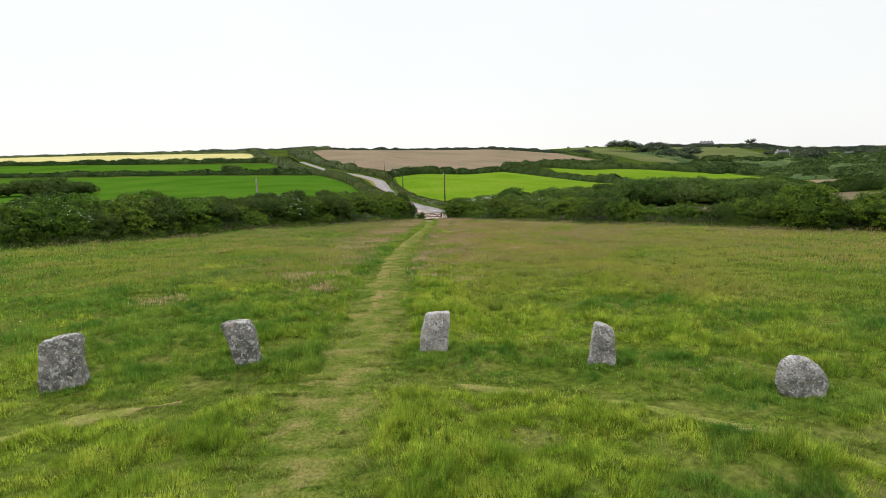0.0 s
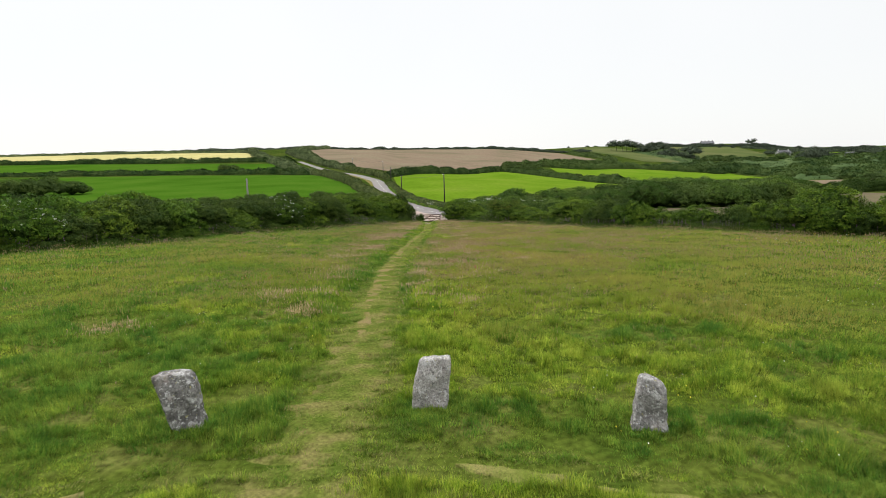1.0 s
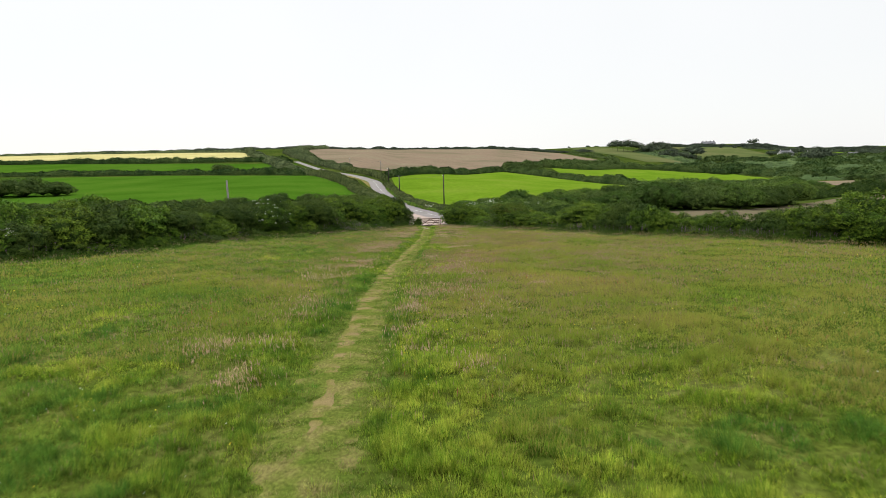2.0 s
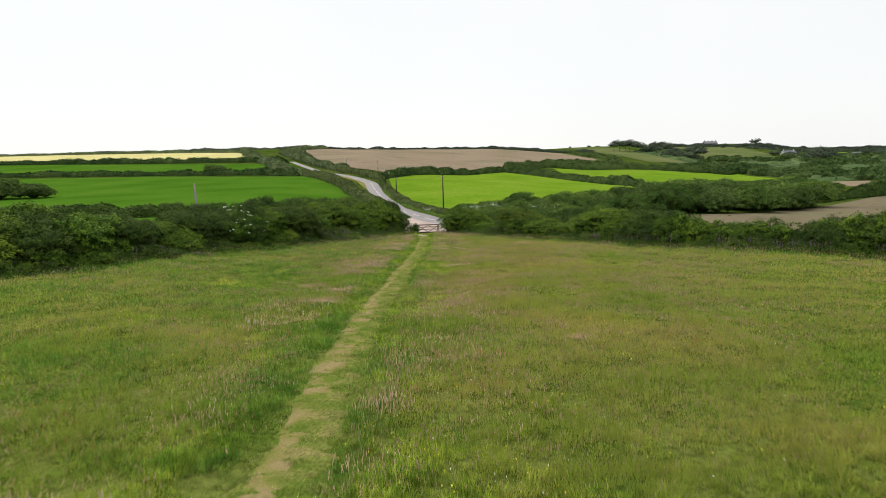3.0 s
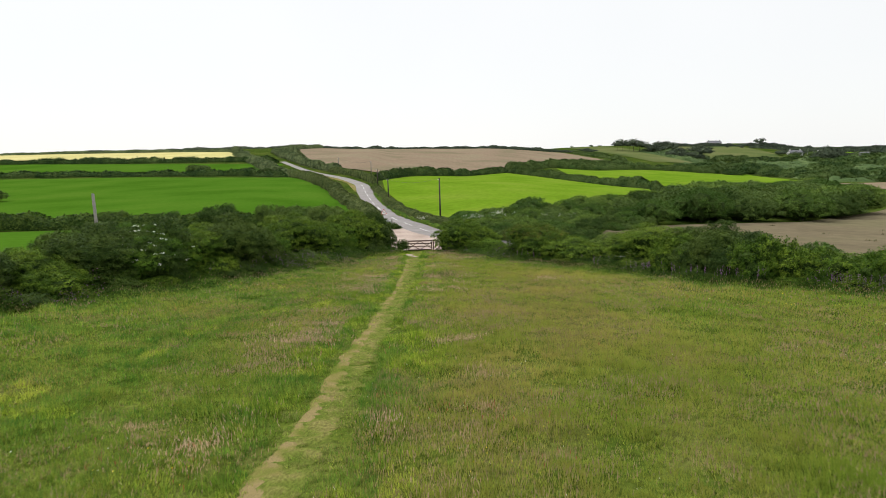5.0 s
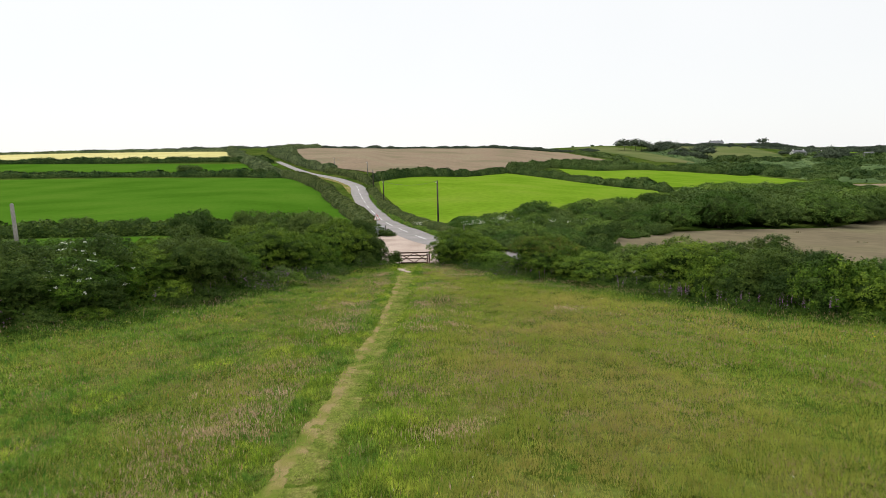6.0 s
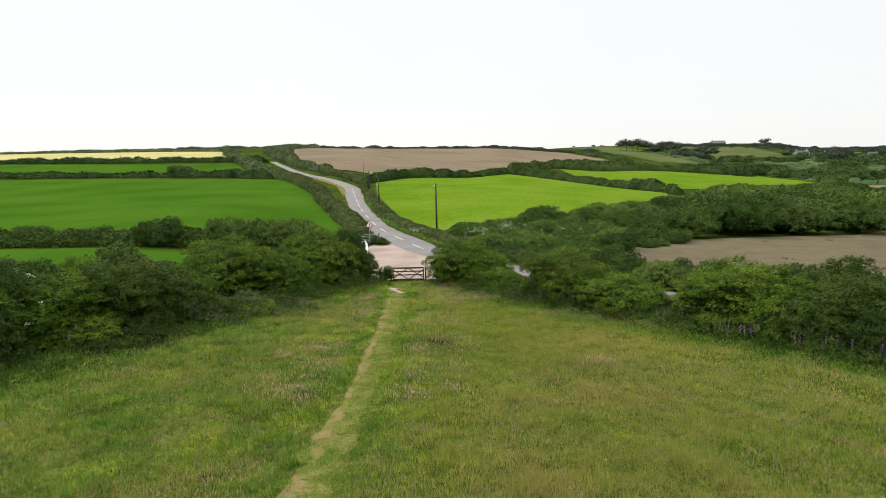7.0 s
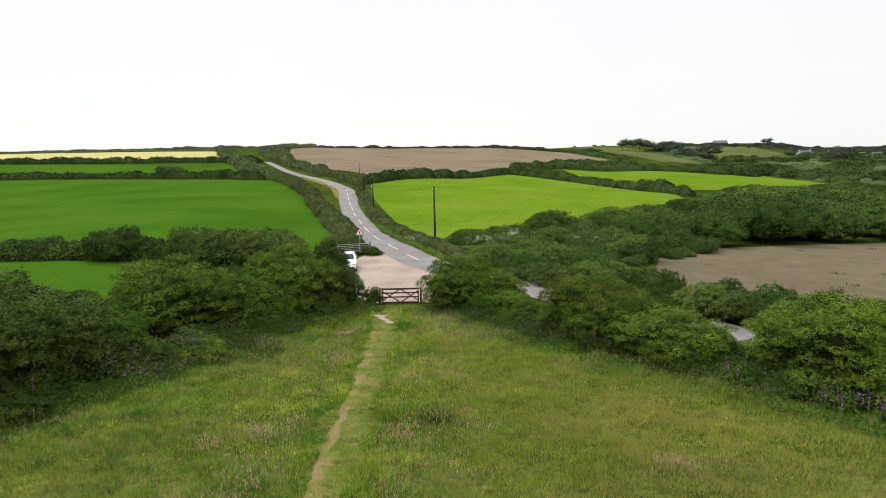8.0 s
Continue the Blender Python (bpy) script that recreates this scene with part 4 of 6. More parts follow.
LANE_BUSHES = ((SCRUB_B, 9.3, 98.2, 0.5, 0.95), (SCRUB_C, 7.4, 100.6, 0.45, 0.9), (SCRUB, 11.6, 96.4, 0.52, 1.05), (SCRUB_B, 12.4, 93.6, 0.5, 0.9), (SCRUB_B, 13.9, 90.6, 0.6, 1.15),
             (SCRUB_B, 15.2, 92.0, 0.5, 1.1), (SCRUB, 13.2, 88.8, 0.42, 1.05), (SCRUB, 15.8, 87.4, 0.46, 1.15), (SCRUB_B, 17.2, 85.6, 0.46, 1.15), (SCRUB, 18.5, 84.2, 0.46, 1.25),
             (SCRUB_B, 19.8, 82.8, 0.5, 1.15), (SCRUB_B, 17.8, 88.8, 0.5, 1.1), (SCRUB, 21.4, 80.8, 0.42, 0.95), (SCRUB_B, 22.8, 78.8, 0.42, 0.95), (SCRUB_B, 20.4, 85.8, 0.4, 0.9))
FIELD_TREES = ((SCRUB, 34.0, 126.0, 0.95, 1.05), (SCRUB_B, 28.0, 126.4, 0.65, 1.0), (SCRUB, 42.0, 128.5, 1.25, 1.1), (SCRUB_C, 51.0, 129.5, 1.1, 1.15), (SCRUB, 60.0, 131.0, 1.25, 1.05),
             (SCRUB_B, 68.5, 135.0, 1.2, 1.05), (SCRUB, 76.0, 142.0, 1.3, 1.05), (SCRUB_B, 47.0, 131.5, 1.1, 1.1))
for thing, x, y, scale, squash in LANE_BUSHES:
    place(thing, x, y, rng.uniform(0, 6.28), scale, 0.2, squash, "bushes along the lane")
for thing, x, y, scale, squash in FIELD_TREES:
    place(thing, x, y, rng.uniform(0, 6.28), scale, 0.2, squash, "trees along the ploughed field")
thicket([(21.5, 83.5), (44, 63), (46, 66), (23.5, 86.0)], 2.8, 0.34, 0.5, "bushes along the lane")
thicket([(44, 63), (80, 43), (82, 47), (46, 66)], 4.0, 0.42, 0.6, "bushes along the lane")
hedgerow("lane_hedge", [(4.0, 108.5), (0.2, 117), (-3.2, 124.5), (-6.2, 133), (-10.3, 148), (-14.4, 168), (-17.2, 184)], 1.9, 1.0, M_LEAF_HEDGE, "grassy hedge bank along the lane", 0.12, 480, 42, 0.25)
hedgerow("field_hedge", [(-1.6, 121.6), (3.0, 122.0), (8.0, 122.8), (13.0, 124.0), (18.0, 126.0)], 2.6, 1.5, M_LEAF_SCRUB, "low green hedge at the foot of the pasture", 0.13, 420, 65, 0.45)
hedgerow("grass_bank", [(3.5, 107.8), (-0.4, 116.3), (-3.7, 123.9), (-6.8, 132.6), (-10.9, 147.9), (-15.1, 167.6)], 1.3, 0.45, M_GRASS_DEEP, "green grassy bank beside the lane", 0.12, 480, 41, 0.2, "grass bank")
hedgerow("lane_hedge", [(-64, 306), (-82, 350), (-98, 420), (-104, 500), (-106, 556)], 9.0, 2.2, M_LEAF_UPPER, "broad bushy hedge at the corner of the brown field", 0.6, 150, 62, 0.4)
hedgerow("lane_hedge", [(-9.0, 119.5), (-11.6, 128), (-14.6, 137), (-19.2, 151), (-26.5, 175), (-38, 204), (-47, 222), (-57, 242)], 2.5, 1.95, M_LEAF_HEDGE, "bushy brown-green hedge along the lane", 0.13, 560, 43, 0.28)
hedgerow("field_hedge", [(-150, 104.5), (-80, 104), (-45, 103), (-28, 102.5), (-18, 103.5), (-12, 106)], 2.6, 1.5, M_LEAF_DARK, "dark hedge between two green fields", 0.2, 150, 44)
hedgerow("field_hedge", [(84, 158), (104, 173), (128, 188), (190, 196)], 5.0, 3.0, M_LEAF_SCRUB_DARK, "dark overgrown hedge behind the ploughed field", 0.32, 130, 63, 0.5)
hedgerow("field_hedge", [(-330, 276), (-200, 264), (-110, 250), (-66, 238), (-49, 222)], 2.6, 1.7, M_LEAF_FAR, "dark hedge along the upper edge of a field", 0.5, 45, 45)
hedgerow("field_hedge", [(-118, 400), (-210, 458), (-310, 508), (-450, 548)], 6.0, 1.2, M_LEAF_UPPER, "bushy hedge along the top of the yellow field", 0.6, 60, 64, 0.5)
hedgerow("field_hedge", [(-430, 362), (-280, 346), (-160, 318), (-90, 306), (-72, 296)], 3.0, 1.9, M_LEAF_FAR, "dark hedge below the yellow field", 0.6, 35, 46)
hedgerow("lane_hedge", [(-45, 219), (-51.5, 232), (-69, 268), (-88, 310), (-106, 350), (-130, 410)], 5.5, 2.4, M_LEAF_UPPER, "bushy hedge along the upper lane", 0.45, 110, 48, 0.4)
hedgerow("lane_hedge", [(-35, 238), (-48, 262), (-65, 300), (-82, 340), (-100, 390)], 3.5, 2.2, M_LEAF_UPPER, "bushy hedge beside the brown field", 0.4, 110, 49)
hedgerow("field_hedge", [(-17.2, 188), (-22.5, 206), (-31, 226), (-39, 240)], 2.0, 1.7, M_LEAF_HEDGE, "clipped hedge at the lane's bend", 0.22, 200, 50, 0.12)
hedgerow("field_hedge", [(-19.5, 200), (-8, 230), (6, 262), (18, 290), (30, 320)], 3.6, 2.3, M_LEAF_FAR, "dark hedge below the brown field", 0.4, 110, 51, 0.22)
hedgerow("field_hedge", [(30, 318), (44, 286), (54, 256), (62, 222), (60, 196)], 3.0, 2.2, M_LEAF_FAR, "dark hedge between two pastures", 0.4, 80, 52)
hedgerow("field_hedge", [(30, 326), (62, 400), (110, 416), (180, 448), (260, 520)], 6.0, 3.8, M_LEAF_FAR, "dark hedge above the pasture", 0.7, 60, 53)
hedgerow("field_hedge", [(66, 420), (110, 466), (138, 500), (150, 560), (130, 640)], 6.0, 3.0, M_LEAF_FAR, "dark hedge beside the brown field", 0.8, 40, 54)
hedgerow("skyline_hedge", [(-105, 560), (-60, 630), (10, 640), (70, 645), (120, 650), (170, 700)], 6.0, 2.0, M_LEAF_HAZED, "dark hedge and trees along the skyline", 0.6, 90, 55, 0.5)
hedgerow("skyline_hedge", [(-640, 620), (-450, 600), (-300, 590), (-200, 575), (-105, 560)], 6.0, 1.6, M_LEAF_HAZED, "dark hedge along the skyline", 0.6, 70, 56, 0.5)
for thing, x, y, scale, squash in ((SCRUB_B, -26, 101.5, 0.62, 1.2), (SCRUB_B, -20.6, 104, 0.62, 1.5), (SCRUB_B, -17, 102, 0.95, 1.1), (SCRUB_B, -13.6, 101.5, 0.95, 1.15), (SCRUB_B, -33, 103, 0.5, 1.0), (SCRUB_B, -40, 104, 0.55, 1.0),
                                   (SCRUB_B, 14, 131.5, 0.6, 1.1), (SCRUB_B, 17.5, 133, 0.5, 1.0), (SCRUB_B, -88, 248, 1.3, 0.8), (SCRUB_B, -60, 237, 0.9, 0.8), (SCRUB, -16.0, 175.3, 0.32, 1.3), (SCRUB_B, -106, 152, 1.3, 0.9), (SCRUB_B, -99, 150, 1.35, 0.95), (SCRUB_B, -92, 151, 1.2, 0.8), (SCRUB_B, -112, 149, 1.3, 0.8), (SCRUB_B, -9.2, 117.5, 0.5, 0.9), (SCRUB_B, -11.5, 119.5, 0.5, 0.9)):
    place(thing, x, y, rng.uniform(0, 6.28), scale, 0.2, squash)

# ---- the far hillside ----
FAR_TREE = bush("far_tree", 61, 14, 12, M_LEAF_HAZED, "dark round tree on the far hillside", 8, 2.0, 420, 4, 0.75, 0.7, trunk=1.5, category="tree", sub=1, inner=M_LEAF_HAZED)
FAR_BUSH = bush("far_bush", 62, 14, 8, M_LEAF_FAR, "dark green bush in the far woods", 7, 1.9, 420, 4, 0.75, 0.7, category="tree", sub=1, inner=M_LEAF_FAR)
PINE = bush("pine_tree", 63, 16, 15, M_LEAF_HAZED, "tall dark pine with a flat crown", 7, 2.2, 420, 4, 0.75, 0.7, trunk=8.5, category="tree", sub=1, inner=M_LEAF_HAZED)
rng = np.random.default_rng(9)


def far_row(thing, spots, group):
    for x, y, scale, squash in spots:
        place(thing, x, y, rng.uniform(0, 6.28), scale, 0.8, squash, group)


def clear_of_fields(x, y):
    """Keeps the woods off the far slopes' pastures."""
    gold = 540 < y < 860 and 158 < x < 240 and x < 235 - (y - 540) * 0.06
    olive = y > 690 and abs(x - (300 + (y - 690) * 0.42) - 30) < 52
    return not gold and not olive


def canopy(name, rows, label, mat, tall, leaf, count, seed):
    """Woods far off: an uneven roof of crowns with leaves all over it."""
    g = np.random.default_rng(seed)
    p = np.array(rows, float)
    n = 90
    u, v = np.linspace(0, p.shape[1] - 1, n), np.linspace(0, p.shape[0] - 1, n)
    i, j = np.minimum(v.astype(int), p.shape[0] - 2), np.minimum(u.astype(int), p.shape[1] - 2)
    fv, fu = (v - i)[:, None, None], (u - j)[None, :, None]
    q = (p[i][:, j] * (1 - fu) + p[i][:, j + 1] * fu) * (1 - fv) + (p[i + 1][:, j] * (1 - fu) + p[i + 1][:, j + 1] * fu) * fv
    edge = np.minimum(np.minimum(np.arange(n), n - 1 - np.arange(n))[:, None], np.minimum(np.arange(n), n - 1 - np.arange(n))[None, :])
    z = land(q[..., 0], q[..., 1]) + tall * (0.15 + 1.1 * value_noise(q[..., 0], q[..., 1], tall * 2.6, seed) ** 1.6 + 0.3 * value_noise(q[..., 0], q[..., 1], tall * 0.9, seed + 1)) * np.clip(edge / 3, 0, 1) - 0.5
    grid = np.stack([q[..., 0], q[..., 1], z], -1)
    wood = tagged(part(name, mesh_from(name, grid.reshape(-1, 3), grid_faces(n, n), mat)), label, "woods", kind="stuff")
    a, b = g.uniform(0, n - 1.001, count), g.uniform(0, n - 1.001, count)
    pts = grid[a.astype(int), b.astype(int)] + (grid[a.astype(int) + 1, b.astype(int) + 1] - grid[a.astype(int), b.astype(int)]) * g.uniform(0, 1, (count, 1)) + g.normal(size=(count, 3)) * leaf * 0.4
    v, f = leaf_fans(pts, np.tile(np.array([0, -0.25, 0.8]), (count, 1)), leaf * g.uniform(0.6, 1.5, count), g)
    part("leaves", mesh_from("leaves", v, f, mat), None, wood)


canopy("far_woods", [[(170, 470), (320, 440), (520, 430)], [(190, 535), (350, 560), (620, 560)], [(236, 590), (330, 660), (700, 690)]], "dark green woods filling the far valley", M_LEAF_WOOD, 3.0, 1.0, 20000, 81)
canopy("far_woods", [[(172, 306), (340, 262)], [(198, 370), (390, 340)], [(232, 492), (440, 440)]], "dark green woods beside the pasture", M_LEAF_WOOD, 2.5, 0.9, 9000, 84)
canopy("far_woods", [[(238, 600), (290, 690)], [(215, 700), (300, 740)], [(225, 730), (345, 830)]], "dark green woods on the far hillside", M_LEAF_WOOD, 3.0, 1.2, 7000, 82)
canopy("far_woods", [[(380, 690), (700, 690)], [(425, 770), (760, 790)]], "dark green woods below the cottages", M_LEAF_WOOD, 2.5, 1.2, 7000, 83)
count = 0
while count < 170:
    y = rng.uniform(430, 780)
    x = y * rng.uniform(0.36, 0.95)
    if clear_of_fields(x, y):
        place(FAR_BUSH, x, y, rng.uniform(0, 6.28), rng.uniform(0.6, 1.1), 1.0, rng.uniform(0.75, 1.15), "far woods")
        count += 1
for k in range(80):
    y = rng.uniform(290, 440)
    place(FAR_BUSH, float(np.interp(y, [290, 318, 372, 490], [176, 182, 202, 232])) + rng.uniform(0, 1) ** 1.3 * 100, y, rng.uniform(0, 6.28), rng.uniform(0.5, 0.9), 1.0, rng.uniform(0.8, 1.1), "far woods")
far_row(PINE, [(192, 702, 0.68, 1.0), (199, 705, 0.76, 1.0), (205, 702, 0.74, 1.05), (211, 706, 0.8, 1.0), (217, 703, 0.76, 1.0), (223, 706, 0.7, 1.0)], "row of pines")
far_row(FAR_TREE, [(292, 860, 0.75, 1.1), (303, 855, 0.8, 1.15), (290, 800, 1.0, 1.0), (320, 790, 0.9, 1.0), (305, 770, 1.0, 0.9), (260, 760, 0.9, 0.8), (275, 740, 0.9, 0.8)], "trees on the far hillside")
far_row(FAR_TREE, [(482, 792, 1.0, 1.2), (492, 800, 0.95, 1.1), (474, 785, 0.8, 1.0), (525, 790, 1.0, 1.0), (545, 800, 0.9, 0.9), (430, 770, 0.8, 0.8), (415, 780, 0.8, 0.8), (455, 800, 0.7, 0.8)], "trees on the far hillside")
far_row(PINE, [(276, 672, 0.9, 1.0), (484, 962, 0.8, 0.95)], "row of pines")
far_row(FAR_TREE, [(231, 698, 1.05, 0.95), (238, 664, 0.75, 0.9), (246, 660, 0.7, 1.0), (253, 664, 0.8, 0.9), (260, 668, 0.75, 1.0), (268, 668, 0.7, 0.9), (325, 692, 0.55, 0.8), (408, 692, 0.9, 1.1), (416, 690, 1.15, 1.15), (424, 688, 1.1, 1.1), (431, 692, 1.0, 1.0), (437, 690, 0.8, 0.9)], "trees on the far hillside")
for k in range(70):
    y = rng.uniform(905, 1010)
    place(FAR_TREE, y * rng.uniform(0.2, 0.85), y, rng.uniform(0, 6.28), rng.uniform(0.2, 0.38), 0.6, rng.uniform(0.7, 1.0), "trees on the far hillside")
for k in range(34):
    x = rng.uniform(-560, 150)
    y = float(np.interp(x, [-640, -200, -105, -60, 120], [620, 575, 560, 632, 650]))
    place(FAR_TREE, x, y, rng.uniform(0, 6.28), rng.uniform(0.16, 0.30), 0.3, rng.uniform(0.6, 0.9), "trees on the skyline")
retire(HAW_RED, HAW_FAR, HAW_FAR_B, DARK_FAR, LIGHT_FAR, ELDER_FAR, HAW, HAW_B, DARK, LIGHT, ELDER, LOW_DARK, LOW_HAW, LOW_GREY, SCRUB, SCRUB_B, SCRUB_C, FAR_SCRUB, FAR_SCRUB_B, FAR_SCRUB_C, FAR_TREE, FAR_BUSH, PINE)


def far_house(name, x, y, wide, deep, eaves, ridge, wall, chimneys, turn, label, windows):
    house = tagged(new(name), label, "house")
    bm = bmesh.new()
    w, d = wide / 2, deep / 2
    body = [bm.verts.new(p) for p in ((-w, -d, -2), (w, -d, -2), (w, d, -2), (-w, d, -2), (-w, -d, eaves), (w, -d, eaves), (w, d, eaves), (-w, d, eaves), (-w, 0, ridge), (w, 0, ridge))]
    for f in ((0, 1, 5, 4), (2, 3, 7, 6), (1, 2, 6, 9, 5), (3, 0, 4, 8, 7)):
        bm.faces.new([body[i] for i in f])
    part("wall", bm, wall, house)
    bm = bmesh.new()
    for s in (-1, 1):
        pts = [(-w - 0.4, s * (d + 0.5), eaves - 0.3), (w + 0.4, s * (d + 0.5), eaves - 0.3), (w + 0.4, 0, ridge + 0.1), (-w - 0.4, 0, ridge + 0.1)]
        top = [bm.verts.new(Vector(p) + Vector((0, 0, 0.25))) for p in pts]
        low = [bm.verts.new(p) for p in pts]
        bm.faces.new(top)
        bm.faces.new(low[::-1])
        for i in range(4):
            bm.faces.new((low[i], low[(i + 1) % 4], top[(i + 1) % 4], top[i]))
    bmesh.ops.recalc_face_normals(bm, faces=bm.faces[:])
    roof = part("roof", bm, M_SLATE, house)
    for cx in chimneys:
        part("chimney", add_box(bmesh.new(), (cx, 0, ridge - 1), (cx, 0, ridge + 1.6), 1.2, 0.9, 0.05, (0, 1, 0)), wall, roof)
    for k in range(windows):
        wx = -w + wide * (k + 0.5) / windows
        for wz in ((eaves * 0.3, eaves * 0.72) if eaves > 4 else (eaves * 0.55,)):
            window = part("window", add_box(bmesh.new(), (wx - 0.55, -d - 0.03, wz), (wx + 0.55, -d - 0.03, wz), 0.1, 1.3), M_WHITE, house)
            part("pane", add_box(bmesh.new(), (wx - 0.45, -d - 0.07, wz), (wx + 0.45, -d - 0.07, wz), 0.06, 1.1), M_GLASS, window)
    house.matrix_world = Matrix.Translation((x, y, float(height(x, y)))) @ Matrix.Rotation(radians(turn), 4, "Z")


hedgerow("far_hedge", [(300, 905), (360, 950), (420, 965), (520, 950), (640, 930), (760, 900)], 9.0, 3.2, M_LEAF_HAZED, "dark hedge on the far hillside", 1.3, 40, 58, 0.6)
hedgerow("far_hedge", [(440, 905), (520, 885), (620, 850), (740, 830)], 8.0, 3.0, M_LEAF_HAZED, "dark hedge between far fields", 1.3, 40, 59, 0.6)
hedgerow("far_hedge", [(450, 840), (540, 815), (640, 780), (740, 760)], 8.0, 3.0, M_LEAF_HAZED, "dark hedge above the cottages", 1.3, 40, 60, 0.6)
far_house("stone_house", 424, 985, 20, 9, 4.6, 7.6, M_STONEWALL, (-8.5, -3, 3, 8.5), 0, "large grey stone house with chimneys on the skyline", 6)
far_house("cottage", 440, 792, 17, 8, 3.0, 6.0, M_RENDERED, (-7, 7), 8, "white cottage with a grey slate roof on the hillside", 4)
far_house("cottage", 462, 790, 12, 7, 2.8, 5.4, M_RENDERED, (5,), -12, "small white cottage with a grey slate roof", 3)
far_house("cottage", 512, 770, 10, 7, 2.8, 5.4, M_STONEWALL, (4,), -12, "small grey cottage among dark trees", 3)

# ---- the standing stones ----


def standing_stone(name, x, y, wide, deep, tall, lean_x, lean_y, turn, top, label, seed, tilt_top=0.0, square=5.0, foot=1.0, mat=M_GRANITE):
    bm = bmesh.new()
    bmesh.ops.create_cube(bm, size=2.0)
    bmesh.ops.subdivide_edges(bm, edges=bm.edges[:], cuts=19, use_grid_fill=True)
    off = Vector((seed * 7.3, seed * 3.1, seed))
    sunk = 0.3
    for v in bm.verts:
        p = v.co.copy()
        r = (abs(p.x) ** square + abs(p.y) ** square + abs(p.z) ** square) ** (1 / square)
        p /= r
        h = (p.z + 1) / 2
        narrow = (1 - (1 - top) * h ** 1.3) * (foot + (1 - foot) * min(1.0, h * 1.9))
        q = Vector((p.x * wide / 2 * narrow, p.y * deep / 2 * (1 - 0.25 * h), h * (tall + sunk) - sunk))
        q.z += tilt_top * p.x * h * wide / 2
        n = p.normalized()
        n.z *= 0.6
        q += n * (noise.noise(q * 2.1 + off) * 0.07 + noise.noise(q * 6.0 + off) * 0.03 + noise.noise(q * 15.0 + off) * 0.014)
        q.x += lean_x * q.z
        q.y += lean_y * q.z
        v.co = q
    ob = part(name, bm, mat, None, smooth=True)
    ob.matrix_world = Matrix.Translation((x, y, float(height(x, y)))) @ Matrix.Rotation(radians(turn), 4, "Z")
    return tagged(ob, label, "standing stone", "stones of the circle")


standing_stone("standing_stone", -8.1, 11.95, 0.86, 0.5, 1.08, 0.05, 0.0, 14, 0.97, "squat grey granite standing stone with pale lichen", 1, 0.14, 9.0)
standing_stone("standing_stone", -4.55, 13.1, 0.52, 0.42, 1.04, -0.25, 0.0, 6, 1.28, "leaning grey granite standing stone in long grass", 2, 0.03, 8.0)
standing_stone("standing_stone", -0.42, 13.92, 0.66, 0.36, 0.95, 0.16, 0.03, 0, 0.88, "pale flat-topped granite standing stone beside the footpath", 3, 0.0, 12.0, 1.0, M_GRANITE_PALE)
standing_stone("standing_stone", 3.4, 12.95, 0.64, 0.40, 0.85, 0.05, 0.0, -10, 0.62, "narrow lichen-spotted granite standing stone", 4, -0.22, 6.0)
standing_stone("standing_stone", 6.72, 10.95, 1.06, 0.46, 0.76, -0.16, 0.0, -16, 0.66, "low rounded granite standing stone in the grass", 5, -0.02, 2.5, 0.72)

# ---- gate, stile and things by the lane ----


def field_gate(x0, x1, y, tall):
    z = float(height((x0 + x1) / 2, y)) + 0.04
    gate = tagged(new("wooden_gate"), "closed dark brown wooden field gate with crossed braces", "gate")
    gate.location = ((x0 + x1) / 2, y, z)
    w = (x1 - x0) / 2
    for k, h in enumerate((0.06, 0.42, 0.70, tall - 0.06)):
        part("rail", add_box(bmesh.new(), (-w, 0, h), (w, 0, h), 0.045, 0.12 if k == 3 else 0.085, 0.008), M_WOOD_DARK, gate)
    for s in (-1, 1):
        part("stile", add_box(bmesh.new(), (s * (w - 0.05), 0.0, 0), (s * (w - 0.05), 0.0, tall), 0.085, 0.085, 0.008, (0, 1, 0)), M_WOOD_DARK, gate)
        part("brace", add_box(bmesh.new(), (0.03 * s, -0.045, tall - 0.08), (s * (w - 0.1), -0.045, 0.22), 0.035, 0.075, 0.006), M_WOOD_DARK, gate)
        part("brace", add_box(bmesh.new(), (0.03 * s, 0.045, 0.06), (s * (w - 0.1), 0.045, tall - 0.25), 0.035, 0.075, 0.006), M_WOOD_DARK, gate)
        post = part("gate_post", add_box(bmesh.new(), (s * (w + 0.12), 0.0, -0.5), (s * (w + 0.12), 0.0, tall + 0.02), 0.13, 0.13, 0.015, (0, 1, 0)), M_WOOD_DARK, gate)
    part("latch", add_box(bmesh.new(), (w - 0.15, -0.05, 0.9), (w + 0.12, -0.05, 0.9), 0.02, 0.03), M_GALV, gate)
    return gate


field_gate(-3.38, -0.88, 92.3, 1.03)

stile = tagged(new("stile"), "pinkish brown stepped stile beside the gate", "stile")
stile.location = (-4.85, 92.2, float(height(-4.85, 92.2)))
for k, (h, w, dy) in enumerate(((0.12, 0.7, -0.55), (0.42, 0.65, -0.3), (0.72, 0.75, 0.0))):
    bm = add_box(bmesh.new(), (-w / 2, dy, h), (w / 2, dy, h), 0.32, 0.2, 0.03)
    part("step", bm, M_STILE, stile)
for s in (-1, 1):
    part("upright", add_box(bmesh.new(), (s * 0.45, 0.05, -0.3), (s * 0.47, 0.05, 1.05), 0.12, 0.14, 0.02, (0, 1, 0)), M_STILE, stile)


